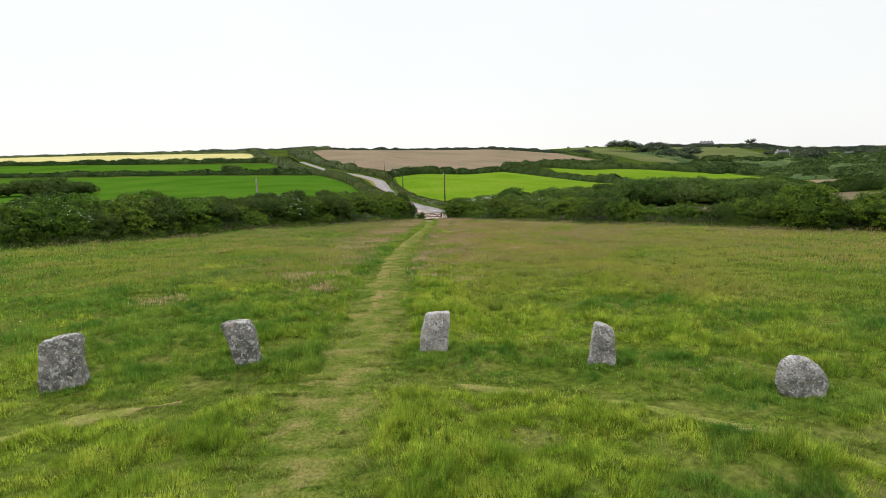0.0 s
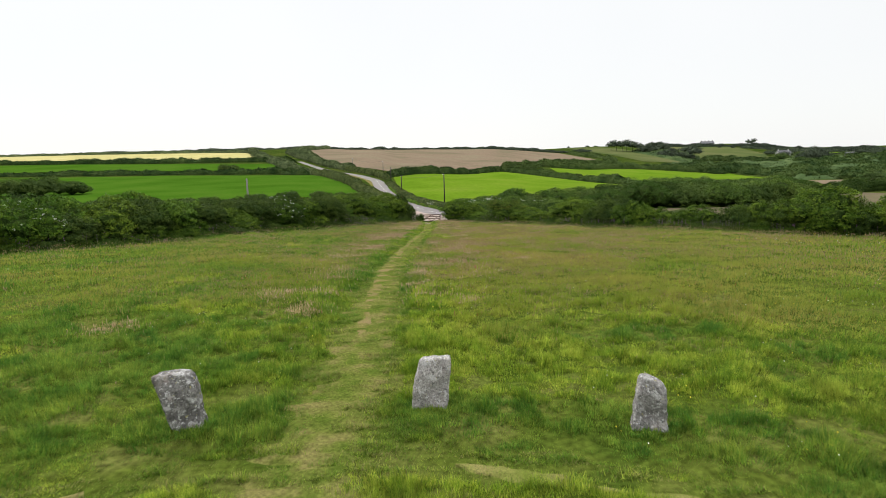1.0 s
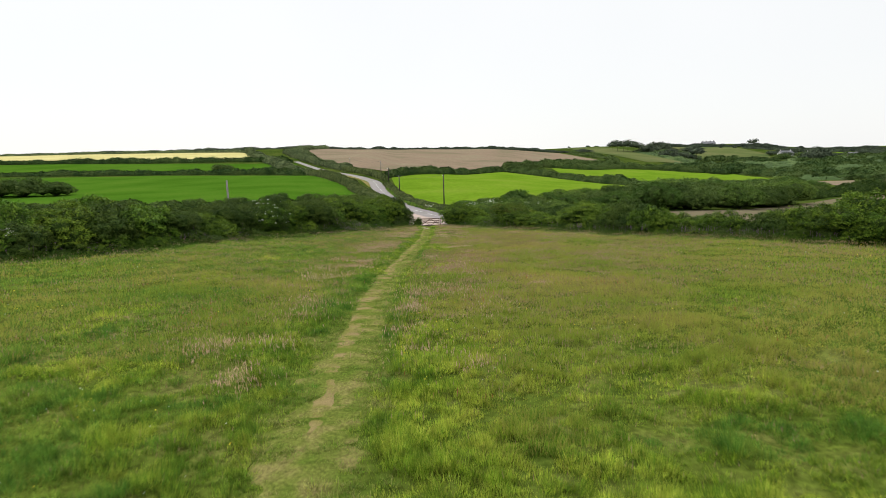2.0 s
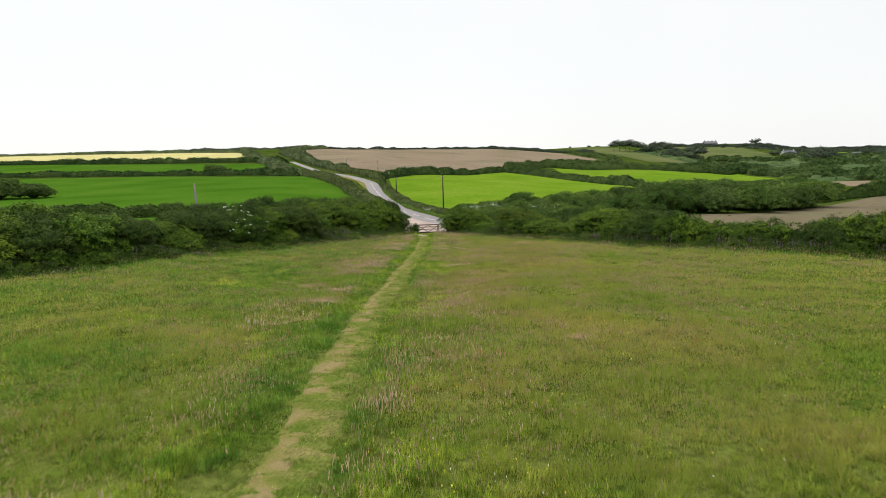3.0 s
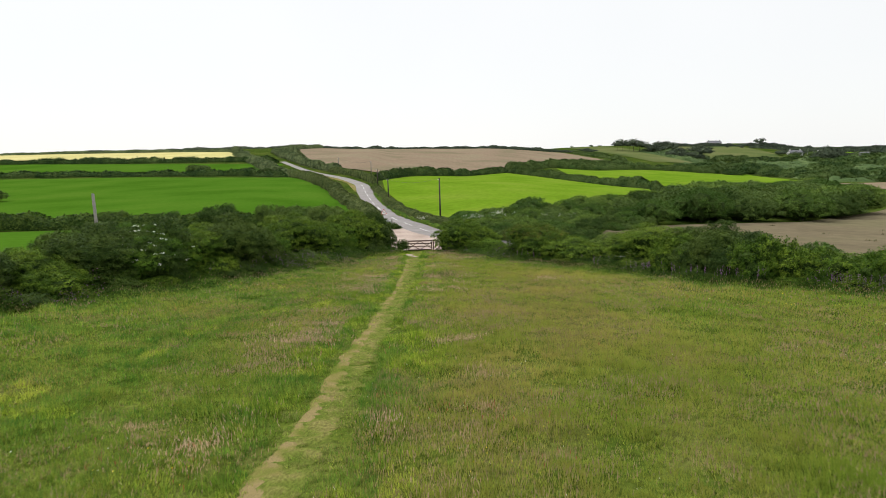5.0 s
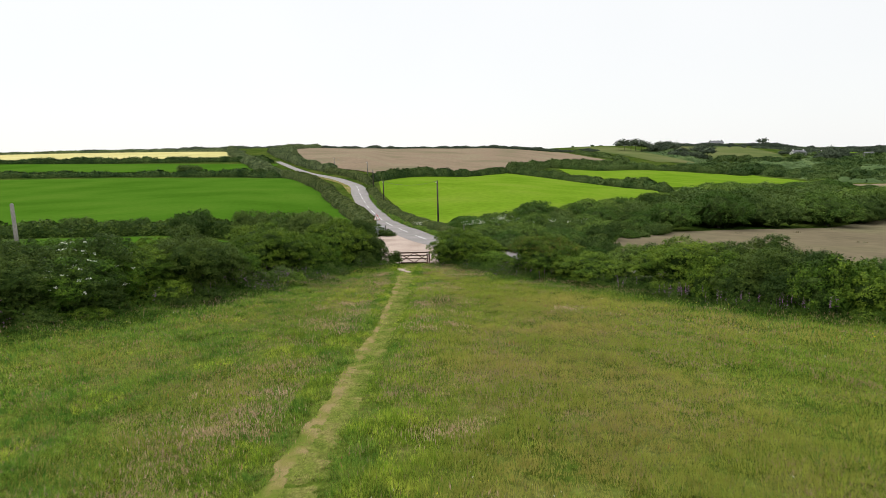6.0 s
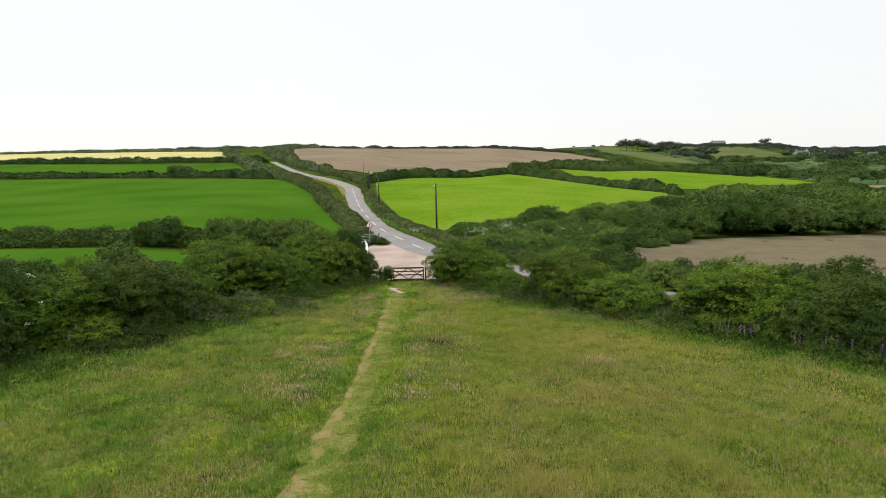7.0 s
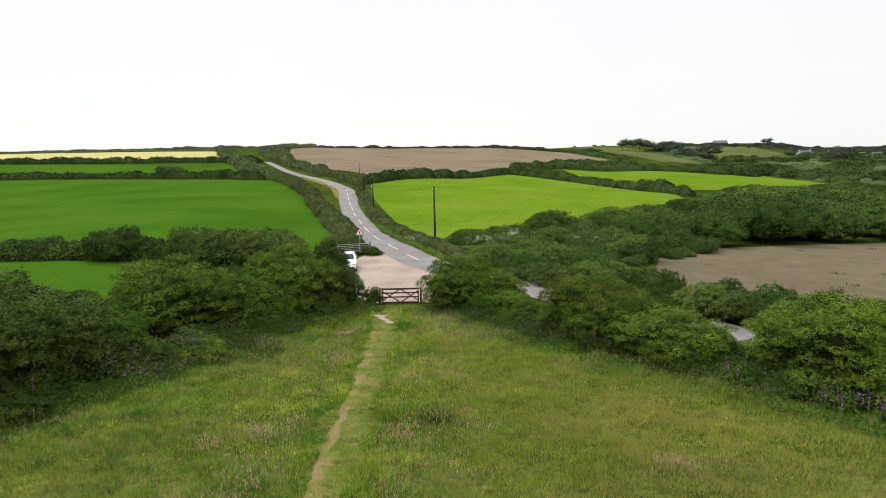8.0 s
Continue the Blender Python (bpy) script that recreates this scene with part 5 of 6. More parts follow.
def slab_at(x, y, wx, wy, turn):
    bm = add_box(bmesh.new(), (-wx / 2, 0, 0.02), (wx / 2, 0, 0.02), wy, 0.1, 0.02)
    bmesh.ops.subdivide_edges(bm, edges=bm.edges[:], cuts=4, use_grid_fill=True)
    for v in bm.verts:
        v.co += Vector(noise.noise_vector(v.co * 3 + Vector((x, y, 0)))) * 0.08
    ob = part("stepping_slab", bm, M_GRAVEL)
    ob.matrix_world = Matrix.Translation((x, y, float(height(x, y)))) @ Matrix.Rotation(turn, 4, "Z")
    tagged(ob, "worn pale stone slab sunk in the path by the gate", "slab", "slabs in the path")


slab_at(-3.2, 88.3, 1.0, 0.5, -0.4)
slab_at(-2.75, 87.4, 0.9, 0.35, -0.9)
slab_at(-2.4, 86.6, 0.7, 0.28, -1.0)


def metal_gate(a, b, tall):
    a, b = Vector((*a, float(height(*a)) + 0.15)), Vector((*b, float(height(*b)) + 0.15))
    gate = tagged(new("metal_gate"), "galvanised steel field gate with seven bars", "gate")
    gate.location = a
    v = b - a
    for k in range(7):
        h = 0.04 + (tall - 0.06) * (k / 6) ** 1.15
        part("bar", add_tube(bmesh.new(), [(0, 0, h), v + Vector((0, 0, h))], [0.022, 0.022], 6), M_GALV, gate)
    for f in (0.0, 0.36, 0.68, 1.0):
        part("upright", add_box(bmesh.new(), v * f, v * f + Vector((0, 0, tall)), 0.05, 0.02, 0.0, (0, 1, 0)), M_GALV, gate)
    for f in (-0.04, 1.04):
        part("gate_post", add_tube(bmesh.new(), [v * f - Vector((0, 0, 0.5)), v * f + Vector((0, 0, tall + 0.15))], [0.08, 0.075], 8), M_POST, gate)
    return gate


metal_gate((-10.2, 115.0), (-7.2, 116.4), 1.05)


def telegraph_pole(x, y, tall, lean, label, mat=M_POLE, thick=0.13, tag=False):
    z = float(height(x, y))
    pole = tagged(new("telegraph_pole"), label, "pole")
    pole.location = (x, y, z)
    part("shaft", add_tube(bmesh.new(), [(0, 0, -0.6), (lean * tall / 2, 0, tall / 2), (lean * tall, 0, tall)], [thick, thick * 0.88, thick * 0.72], 10), mat, pole, smooth=True)
    part("cap", add_tube(bmesh.new(), [(lean * tall, 0, tall), (lean * tall, 0, tall + 0.06)], [thick * 0.8, thick * 0.3], 10), mat, pole)
    part("insulator", add_tube(bmesh.new(), [(lean * tall - 0.16, 0, tall - 0.25), (lean * tall - 0.16, 0, tall - 0.12)], [0.05, 0.035], 8), M_WHITE, pole)
    part("bracket", add_box(bmesh.new(), (lean * tall - 0.22, 0, tall - 0.27), (lean * tall + 0.1, 0, tall - 0.27), 0.04, 0.04), M_GALV, pole)
    if tag:
        part("marker", add_tube(bmesh.new(), [(0, -0.02, 0.55), (0, -0.02, 0.95)], [thick * 1.06, thick * 1.06], 10), M_WHITE, pole, "white marker band")
    return Vector((x + lean * tall, y, z + tall))


TOP_1 = telegraph_pole(-0.2, 119.8, 6.75, 0.0, "dark wooden telegraph pole with a white marker band", tag=True)
TOP_2 = telegraph_pole(-10.7, 151, 4.6, 0.0, "dark wooden telegraph pole beside the lane")
TOP_3 = telegraph_pole(-15.4, 175, 4.9, 0.0, "dark pole wrapped in ivy beside the lane")
TOP_4 = telegraph_pole(-21.2, 211, 4.9, 0.0, "pale weathered telegraph pole at the field edge", M_POST)
TOP_5 = telegraph_pole(-36.4, 243, 4.6, 0.0, "pale weathered telegraph pole by the upper lane", M_POST)


def cable(name, a, b, sag):
    bm = bmesh.new()
    pts = [a.lerp(b, k / 12) - Vector((0, 0, sag * 4 * (k / 12) * (1 - k / 12))) for k in range(13)]
    add_tube(bm, pts, [0.014] * 13, 5)
    tagged(part(name, bm, M_WIRE), "thin black overhead cable between two poles", "cable", "overhead cables")


cable("cable", TOP_1, TOP_2, 0.7)
cable("cable", TOP_2, TOP_3, 0.6)
cable("cable", TOP_3, TOP_4, 0.9)
cable("cable", TOP_4, TOP_5, 0.9)

post = tagged(new("wooden_post"), "tall pale weathered post standing behind the hedge", "post")
post.location = (-21.95, 69.8, float(height(-21.95, 69.8)))
part("shaft", add_tube(bmesh.new(), [(0, 0, -0.4), (0.02, 0, 2.6), (0.0, 0, 5.4)], [0.12, 0.11, 0.09], 8), M_POST, post, smooth=True)
part("cap", add_tube(bmesh.new(), [(0, 0, 5.4), (0, 0, 5.46)], [0.1, 0.05], 8), M_POST, post)


def warning_sign(x, y):
    z = float(height(x, y))
    sign = tagged(new("road_sign"), "triangular red-bordered road warning sign on a grey post", "road sign")
    sign.location = (x, y, z)
    part("post", add_tube(bmesh.new(), [(0, 0.05, -0.4), (0, 0.05, 2.6)], [0.04, 0.04], 8), M_GALV, sign)
    for name, size, depth, mat in (("border", 0.52, 0.0, M_RED), ("face", 0.41, -0.012, M_WHITE)):
        bm = bmesh.new()
        mid = 2.3
        tri = [(size * math.sin(a), depth, mid + size * math.cos(a)) for a in (0, 2 * math.pi / 3, 4 * math.pi / 3)]
        f = bm.faces.new([bm.verts.new(p) for p in tri])
        g = bmesh.ops.extrude_face_region(bm, geom=[f])
        bmesh.ops.translate(bm, verts=[v for v in g["geom"] if isinstance(v, bmesh.types.BMVert)], vec=(0, 0.01, 0))
        bmesh.ops.recalc_face_normals(bm, faces=bm.faces[:])
        part(name, bm, mat, sign)
    part("symbol", add_box(bmesh.new(), (0, -0.018, 2.16), (0, -0.018, 2.5), 0.09, 0.01, 0.0, (0, 1, 0)), M_BLACK, sign)
    part("symbol", add_box(bmesh.new(), (0, -0.019, 2.28), (0.13, -0.019, 2.28), 0.01, 0.06), M_BLACK, sign)


warning_sign(-8.2, 116.6)
for x, y, t in ((3.1, 113.5, 1.6),):
    marker = part("marker_post", add_box(bmesh.new(), (0, 0, -0.3), (0, 0, t), 0.12, 0.08, 0.01, (0, 1, 0)), M_POST)
    marker.location = (x, y, float(height(x, y)))
    tagged(marker, "short pale marker post in the verge", "post")

# road markings
line = np.array(ROAD, float)
s = np.concatenate([[0], np.cumsum(np.hypot(*np.diff(line, axis=0).T))])
road = bpy.data.objects["road"]
q = 92.0
while q < 185:
    d = np.linspace(q, q + 4.0, 6)
    px, py = smooth_line(s, line[:, 0], d), smooth_line(s, line[:, 1], d)
    w = np.array([px[-1] - px[0], py[-1] - py[0]])
    w /= np.linalg.norm(w)
    n = np.array([w[1], -w[0]]) * 0.06
    gx2, gy2 = np.stack([px - n[0], px + n[0]], 1), np.stack([py - n[1], py + n[1]], 1)
    part("road_marking", mesh_from("road_marking", drape(gx2, gy2, 0.075).reshape(-1, 3), grid_faces(6, 2), M_MARK), None, road)
    q += 7.4


def parked_car(x, y, turn):
    """A small white car, front along +x."""
    car = tagged(new("car"), "white parked car half hidden behind the hedge", "car")
    bm = bmesh.new()
    outline = [(-1.9, 0.35), (-1.95, 0.75), (-1.75, 0.98), (-1.45, 1.42), (0.2, 1.46), (0.85, 1.0), (1.75, 0.86), (1.95, 0.65), (1.95, 0.32)]
    left, right = [], []
    for px, pz in outline:
        half = 0.84 if pz < 1.05 else 0.66
        left.append(bm.verts.new((px, -half, pz)))
        right.append(bm.verts.new((px, half, pz)))
    for i in range(len(outline)):
        j = (i + 1) % len(outline)
        bm.faces.new((left[i], left[j], right[j], right[i]))
    bm.faces.new(left[::-1])
    bm.faces.new(right)
    bmesh.ops.recalc_face_normals(bm, faces=bm.faces[:])
    bmesh.ops.bevel(bm, geom=bm.edges[:], offset=0.05, segments=2, affect="EDGES")
    body = part("body", bm, M_WHITE, car)
    for a, b, name in (((0.27, 1.42), (0.83, 1.03), "windscreen"), ((-1.72, 1.02), (-1.49, 1.38), "rear_window")):
        bm = bmesh.new()
        n = Vector((b[1] - a[1], 0, -(b[0] - a[0]))).normalized() * (0.012 if name == "windscreen" else -0.012)
        n = Vector((abs(n.x) if name == "windscreen" else -abs(n.x), 0, abs(n.z)))
        vs = [bm.verts.new(Vector(p) + n) for p in ((a[0], -0.58, a[1]), (b[0], -0.68, b[1]), (b[0], 0.68, b[1]), (a[0], 0.58, a[1]))]
        bm.faces.new(vs)
        part(name, bm, M_GLASS, body)
    for sgn in (-1, 1):
        bm = bmesh.new()
        vs = [bm.verts.new(p) for p in ((-1.45, sgn * 0.80, 1.04), (0.6, sgn * 0.80, 1.04), (0.15, sgn * 0.69, 1.38), (-1.3, sgn * 0.69, 1.38))]
        bm.faces.new(vs)
        part("side_window", bm, M_GLASS, body)
        part("headlight", add_box(bmesh.new(), (1.86, sgn * 0.45, 0.72), (1.86, sgn * 0.78, 0.72), 0.14, 0.13, 0.03), M_GALV, body)
        part("door_mirror", add_box(bmesh.new(), (0.55, sgn * 0.82, 1.08), (0.55, sgn * 1.0, 1.08), 0.1, 0.13, 0.03), M_BLACK, body)
        for wx in (-1.2, 1.25):
            tyre = part("tyre", add_tube(bmesh.new(), [(wx, sgn * 0.68, 0.31), (wx, sgn * 0.88, 0.31)], [0.31, 0.31], 20), M_BLACK, car)
            part("rim", add_tube(bmesh.new(), [(wx, sgn * 0.875, 0.31), (wx, sgn * 0.895, 0.31)], [0.2, 0.18], 14), M_GALV, tyre)
    part("bumper", add_box(bmesh.new(), (1.94, -0.7, 0.42), (1.94, 0.7, 0.42), 0.1, 0.16, 0.02), M_BLACK, car)
    car.matrix_world = Matrix.Translation((x, y, float(height(x, y)) + 0.05)) @ Matrix.Rotation(radians(turn), 4, "Z")


parked_car(-8.15, 107.6, -82)

# ---- grass ----


def blades(name, mat, x, y, tall, wide, rng, lean=0.45, lift=0.0, label="", category="grass"):
    """Grass blades as bent quads, one object."""
    n = len(x)
    a = rng.uniform(0, 2 * np.pi, n)
    foot = np.stack([x, y, height(x, y) + lift - 0.01], -1)
    side = np.stack([np.cos(a), np.sin(a), np.zeros(n)], -1)
    b = a + np.pi / 2 + rng.normal(size=n) * 0.5
    bend = np.stack([np.cos(b), np.sin(b), np.zeros(n)], -1) * (rng.uniform(0.1, 1.0, n) * lean * tall)[:, None]
    up = np.stack([np.zeros(n), np.zeros(n), tall], -1)
    mid = foot + up * 0.5 + bend * 0.3
    v = np.stack([foot, mid + side * wide[:, None] / 2, foot + up * 0.95 + bend, mid - side * wide[:, None] / 2], 1).reshape(-1, 3)
    ob = part(name, mesh_from(name, v, np.arange(4 * n).reshape(n, 4), mat))
    return tagged(ob, label, category, kind="stuff")


rng = np.random.default_rng(21)


def spread(count, reach=60.0):
    """Random places on the meadow, denser towards its middle line."""
    y = rng.uniform(6.0, 91.0, count)
    t = rng.uniform(-1, 1, count)
    x = -1.0 + np.sign(t) * reach * (np.exp(np.abs(t) * 2.6) - 1) / (np.exp(2.6) - 1)
    keep = in_meadow(x, y, 0.1)
    return x[keep], y[keep]


def on_path(x, y, grow=0.0):
    c, w = np.interp(y, PATH_Y, PATH_X), np.interp(y, PATH_Y, PATH_W)
    wob = (value_noise(x, y, 0.6, 4) - 0.5) * 0.7 + (value_noise(x, y, 2.5, 5) - 0.5) * 0.5
    return np.abs(x - c) < w / 2 + grow + wob


def on_ring(x, y, grow=0.0):
    r = np.hypot(x - RING[0], y - RING[1])
    return (np.abs(r - RING_R) < 0.24 + grow + (value_noise(x, y, 0.8, 6) - 0.5) * 0.6) & (y > -5)


def coarse(x):
    """How much wider blades grow away from the path, so that fewer cover the same ground."""
    return np.clip(np.abs(x + 1) / 12, 0.6, 3.0) * 0.55 + 0.5


def tufts(x, y, tall, count):
    """Blades round tuft centres: places, heights and the way each leans."""
    n = len(x)
    a = rng.uniform(0, 2 * np.pi, (n, count))
    r = rng.uniform(0.02, 0.16, (n, count)) * (0.6 + tall[:, None] * 1.6)
    return ((x[:, None] + np.cos(a) * r).ravel(), (y[:, None] + np.sin(a) * r).ravel(), (tall[:, None] * rng.uniform(0.6, 1.15, (n, count))).ravel(), a.ravel())


def tuft_blades(name, mat, x, y, tall, wide, out, label, lean=0.55):
    """Blades that arch outwards from their tuft, one object."""
    n = len(x)
    foot = np.stack([x, y, height(x, y) - 0.01], -1)
    o = out + rng.normal(size=n) * 0.8
    way = np.stack([np.cos(o), np.sin(o), np.zeros(n)], -1)
    side = np.stack([-np.sin(o), np.cos(o), np.zeros(n)], -1)
    reach = (tall * lean * rng.uniform(0.4, 1.5, n))[:, None]
    up = np.stack([np.zeros(n), np.zeros(n), tall], -1)
    tip = foot + up * rng.uniform(0.75, 1.0, n)[:, None] + way * reach
    w = wide[:, None] / 2
    v = np.stack([foot + side * w, foot - side * w, tip], 1).reshape(-1, 3)
    return tagged(part(name, mesh_from(name, v, np.arange(3 * n).reshape(n, 3), mat)), label, "grass", kind="stuff")


def sow(count):
    """Places on the meadow, as dense on both sides of the middle line as the nearness of the walk asks for."""
    y = rng.uniform(2.0, 91.0, count)
    y = np.where(rng.uniform(0, 1, count) < (y - 1.0) / 7.0, y, rng.uniform(8.0, 91.0, count))
    t = rng.uniform(-1.86, 1.86, count)
    far = np.abs(t)
    x = -1.0 + np.sign(t) * np.where(far < 1, 8 * far, 8 / (2 - np.maximum(far, 1)))
    keep = in_meadow(x, y, 0.1)
    return x[keep], y[keep]


x, y = sow(2300000)
near_x, near_y = rng.triangular(-15.0, -0.8, 13.5, 760000), rng.triangular(-5.0, 9.0, 29.0, 760000)
x, y = np.concatenate([x, near_x]), np.concatenate([y, near_y])
m = mound(x, y)
tuft = 0.55 * value_noise(0.7 * x + 0.7 * y, 0.7 * y - 0.7 * x, 0.34, 45) + 0.45 * value_noise(0.9 * x - 0.4 * y, 0.9 * y + 0.4 * x, 0.19, 46)
wide_tuft = value_noise(0.7 * x + 0.7 * y, 0.7 * y - 0.7 * x, 0.9, 47)
tuft = np.where(np.abs(x + 1) < 12, tuft, 0.35 + 0.35 * wide_tuft)
tuft = 0.52 + (tuft - 0.52) * np.clip(1.3 - (y - 20) / 14, 0.55, 1.0)
keep = (~on_path(x, y, -0.12) | ~on_path(x, y, -0.45) & (rng.uniform(0, 1, len(x)) < 0.35)) & ~on_ring(x, y, 0.26) & (rng.uniform(0, 1, len(x)) < np.clip(m * 1.2 + tuft * 2.6 - 1.15, 0.07, 1))
x, y, m, tuft = x[keep], y[keep], m[keep], tuft[keep]
chance = rng.uniform(0, 1, len(x))
off_path = x - np.interp(y, PATH_Y, PATH_X)
r_warp = np.hypot(x - RING[0], y - RING[1]) + (value_noise(x, y, 1.5, 18) - 0.5) * 0.9
front = y > 4
lush = np.clip(1 - (y - 12 - 9 * value_noise(x, y, 5, 13)) / 8, 0, 1)
side_green = np.clip(1.3 - (np.abs(off_path) - 0.8) / 1.9, 0, 1) * np.clip(value_noise(x, y, 4, 14) * 2.2 + np.where(off_path < 0, 0.4, 0.0), 0.2, 1)
edge_green = np.clip(1.2 - np.minimum(np.abs(x - np.interp(y, hedge_l[:, 1], hedge_l[:, 0])), np.abs(x - np.interp(-y, -hedge_r[:, 1], hedge_r[:, 0]))) / (1.5 + 4.5 * value_noise(x, y, 4.0, 34)), 0, 1)
edge_green = np.maximum(edge_green, np.clip((y - 83.0) / 4.0, 0, 0.85))
west = np.clip((-4.0 - x) / 9.0, 0, 0.5) + np.clip((x - 8.0) / 20.0, 0, 0.14)
patchy = value_noise(x, y, 3.5, 35) * 0.6 + value_noise(x, y, 1.1, 41) * 0.4
is_lush = chance < np.clip(lush + side_green + edge_green + 0.1 + 0.3 * np.clip((y - 48) / 16, 0, 1) * np.clip(1.6 - np.abs(off_path + 2) / 5, 0.1, 1) + 1.3 * west * np.clip(patchy * 2.4 - 0.4, 0.15, 1.0) + 1.6 * np.clip(patchy - 0.62, 0, 1), 0, 1)
tall = 0.03 + (0.05 + 0.30 * m ** 1.6) * np.clip(tuft * 2.4 - 0.5, 0.25, 1.4) + 0.06 * side_green + 0.12 * edge_green + 0.05 * np.clip((y - 22) / 10, 0, 1)
tall *= np.where(on_path(x, y, 0.05) | on_ring(x, y, 0.1), 0.45, 1.0)
tall *= np.where(front & (r_warp > 10.6) & (r_warp < 11.9), 0.45, 1.0)
tall *= np.where(front & (r_warp > 13.6) & (r_warp < 14.3) & (x > -1.0), 0.4, 1.0)
tall *= np.where(front & (r_warp > 12.0) & (r_warp < 13.4), 1.1, 1.0)
for px, py in ((-8.1, 11.95), (-4.62, 13.15), (-0.42, 13.95), (3.4, 13.0), (6.72, 10.95)):
    tall *= np.clip(np.hypot(x - px, (y - py + 0.35) * 0.8) / 0.9, 0.3, 1.0)
tall = np.where(r_warp < 10.6, 0.03 + tall * 0.8, tall)
sunny = is_lush & ((r_warp < 10.6) & (value_noise(x, y, 1.6, 24) > 0.25) & (chance < 0.8) | (value_noise(x, y, 1.9, 19) > np.where((y > 14) & (y < 27) & (np.abs(x - 4) < 5.5), 0.42, 0.74 + 0.3 * (np.abs(x + 1) > 11))) & (chance < 0.7))
deep = is_lush & ~sunny & ((chance < west * 1.7) | (edge_green > 0.3) & (y > 28) & (chance < 0.75) | (r_warp > 11.6) & (r_warp < 13.6) & (chance < 0.8) | (value_noise(x, y, 1.7, 20) > 0.6))
step = 0.08
downhill = np.arctan2(mound(x, y - step) - mound(x, y + step), mound(x - step, y) - mound(x + step, y))
blade = 0.0125 * np.maximum(1.0, np.abs(x + 1) / 8) * rng.uniform(0.6, 1.35, len(x)) * np.clip(0.85 + (y - 12) / 60, 0.85, 1.15)
for mask, mat, label in ((sunny, M_GRASS_SUNNY, "bright yellow-green grass in and round the stone circle"), (deep, M_GRASS_DEEP, "deep green tussocks of grass in the meadow"),
                         (is_lush & ~sunny & ~deep, M_GRASS, "lush bright green tussocky meadow grass"), (~is_lush, M_MEADOW, "tall olive green meadow grass going to seed")):
    tuft_blades("meadow_grass", mat, x[mask], y[mask], tall[mask] * rng.uniform(0.6, 1.2, int(mask.sum())), blade[mask], downhill[mask], label, 0.42)
# long grass round the feet of the stones
sx, sy = [], []
for px, py, w in ((-8.1, 11.95, 0.5), (-4.65, 13.15, 0.4), (-0.42, 13.95, 0.42), (3.4, 13.0, 0.4), (6.65, 10.95, 0.55)):
    a, r = rng.uniform(0, 6.28, 120), rng.uniform(0.75, 1.5, 120)
    sx.append(px + np.cos(a) * r * w * 1.15)
    sy.append(py + np.sin(a) * (0.22 + (r - 0.7) * 0.5))
sx, sy = np.concatenate(sx), np.concatenate(sy)
bx, by, bt, bo = tufts(sx, sy, rng.uniform(0.06, 0.15, len(sx)), 16)
tuft_blades("stone_foot_grass", M_GRASS_DEEP, bx, by, bt, np.full(len(bx), 0.017), bo, "long dark grass round the feet of the stones")
# seed heads, sorrel and flowers
x, y = sow(620000)
patch = value_noise(x, y, 5.0, 15) * 0.5 + value_noise(x, y, 1.1, 16) * 0.5
keep = ~on_path(x, y, 0.35) & (rng.uniform(0, 1, len(x)) < np.clip(0.2 + (y - 20) / 45, 0.1, 1.0) * np.clip(patch * 4.0 - 1.3, 0.1, 1) * np.clip((y - 14) / 15, 0.02, 1) * np.clip(1.0 + (x + 3.0) / 16.0, 0.45, 1.0) * np.clip(1.6 - (y - 40) / 18, 0.45, 1.0))
x, y = x[keep], y[keep]
n = len(x)
a, lean = rng.uniform(0, 2 * np.pi, n), rng.uniform(0.0, 0.5, n)
foot = np.stack([x, y, height(x, y) + 0.24 + 0.22 * value_noise(x, y, 0.8, 40) + rng.uniform(-0.05, 0.08, n)], -1)
side = np.stack([np.cos(a), np.sin(a), np.zeros(n)], -1) * (0.006 * np.maximum(1.0, np.abs(x + 1) / 8) * rng.uniform(0.7, 1.4, n))[:, None]
tip = foot + np.stack([-np.sin(a) * lean, np.cos(a) * lean, np.ones(n)], -1) * rng.uniform(0.07, 0.15, n)[:, None]
tagged(part("seed_heads", mesh_from("seed_heads", np.stack([foot - side, foot + side, tip], 1).reshape(-1, 3), np.arange(3 * n).reshape(n, 3), M_SEED)), "pinkish brown seed heads of the tall meadow grass", "grass", kind="stuff")
x, y = spread(60000)
patch = value_noise(x, y, 3.0, 25) * 0.5 + value_noise(x, y, 0.9, 26) * 0.5
keep = ~on_path(x, y, 0.2) & ((patch > 0.72) & (y > 20) & (rng.uniform(0, 1, len(x)) < 0.5) | (np.hypot(x - 0.3, (y - 30.3) * 0.7) < 1.5) & (patch > 0.5))
x, y = x[keep], y[keep]
blades("sorrel_flowers", M_SORREL, x, y, rng.uniform(0.10, 0.22, len(x)), np.full(len(x), 0.018), rng, 0.2, 0.24, "rusty red sorrel spikes among the grass", "wild flowers")
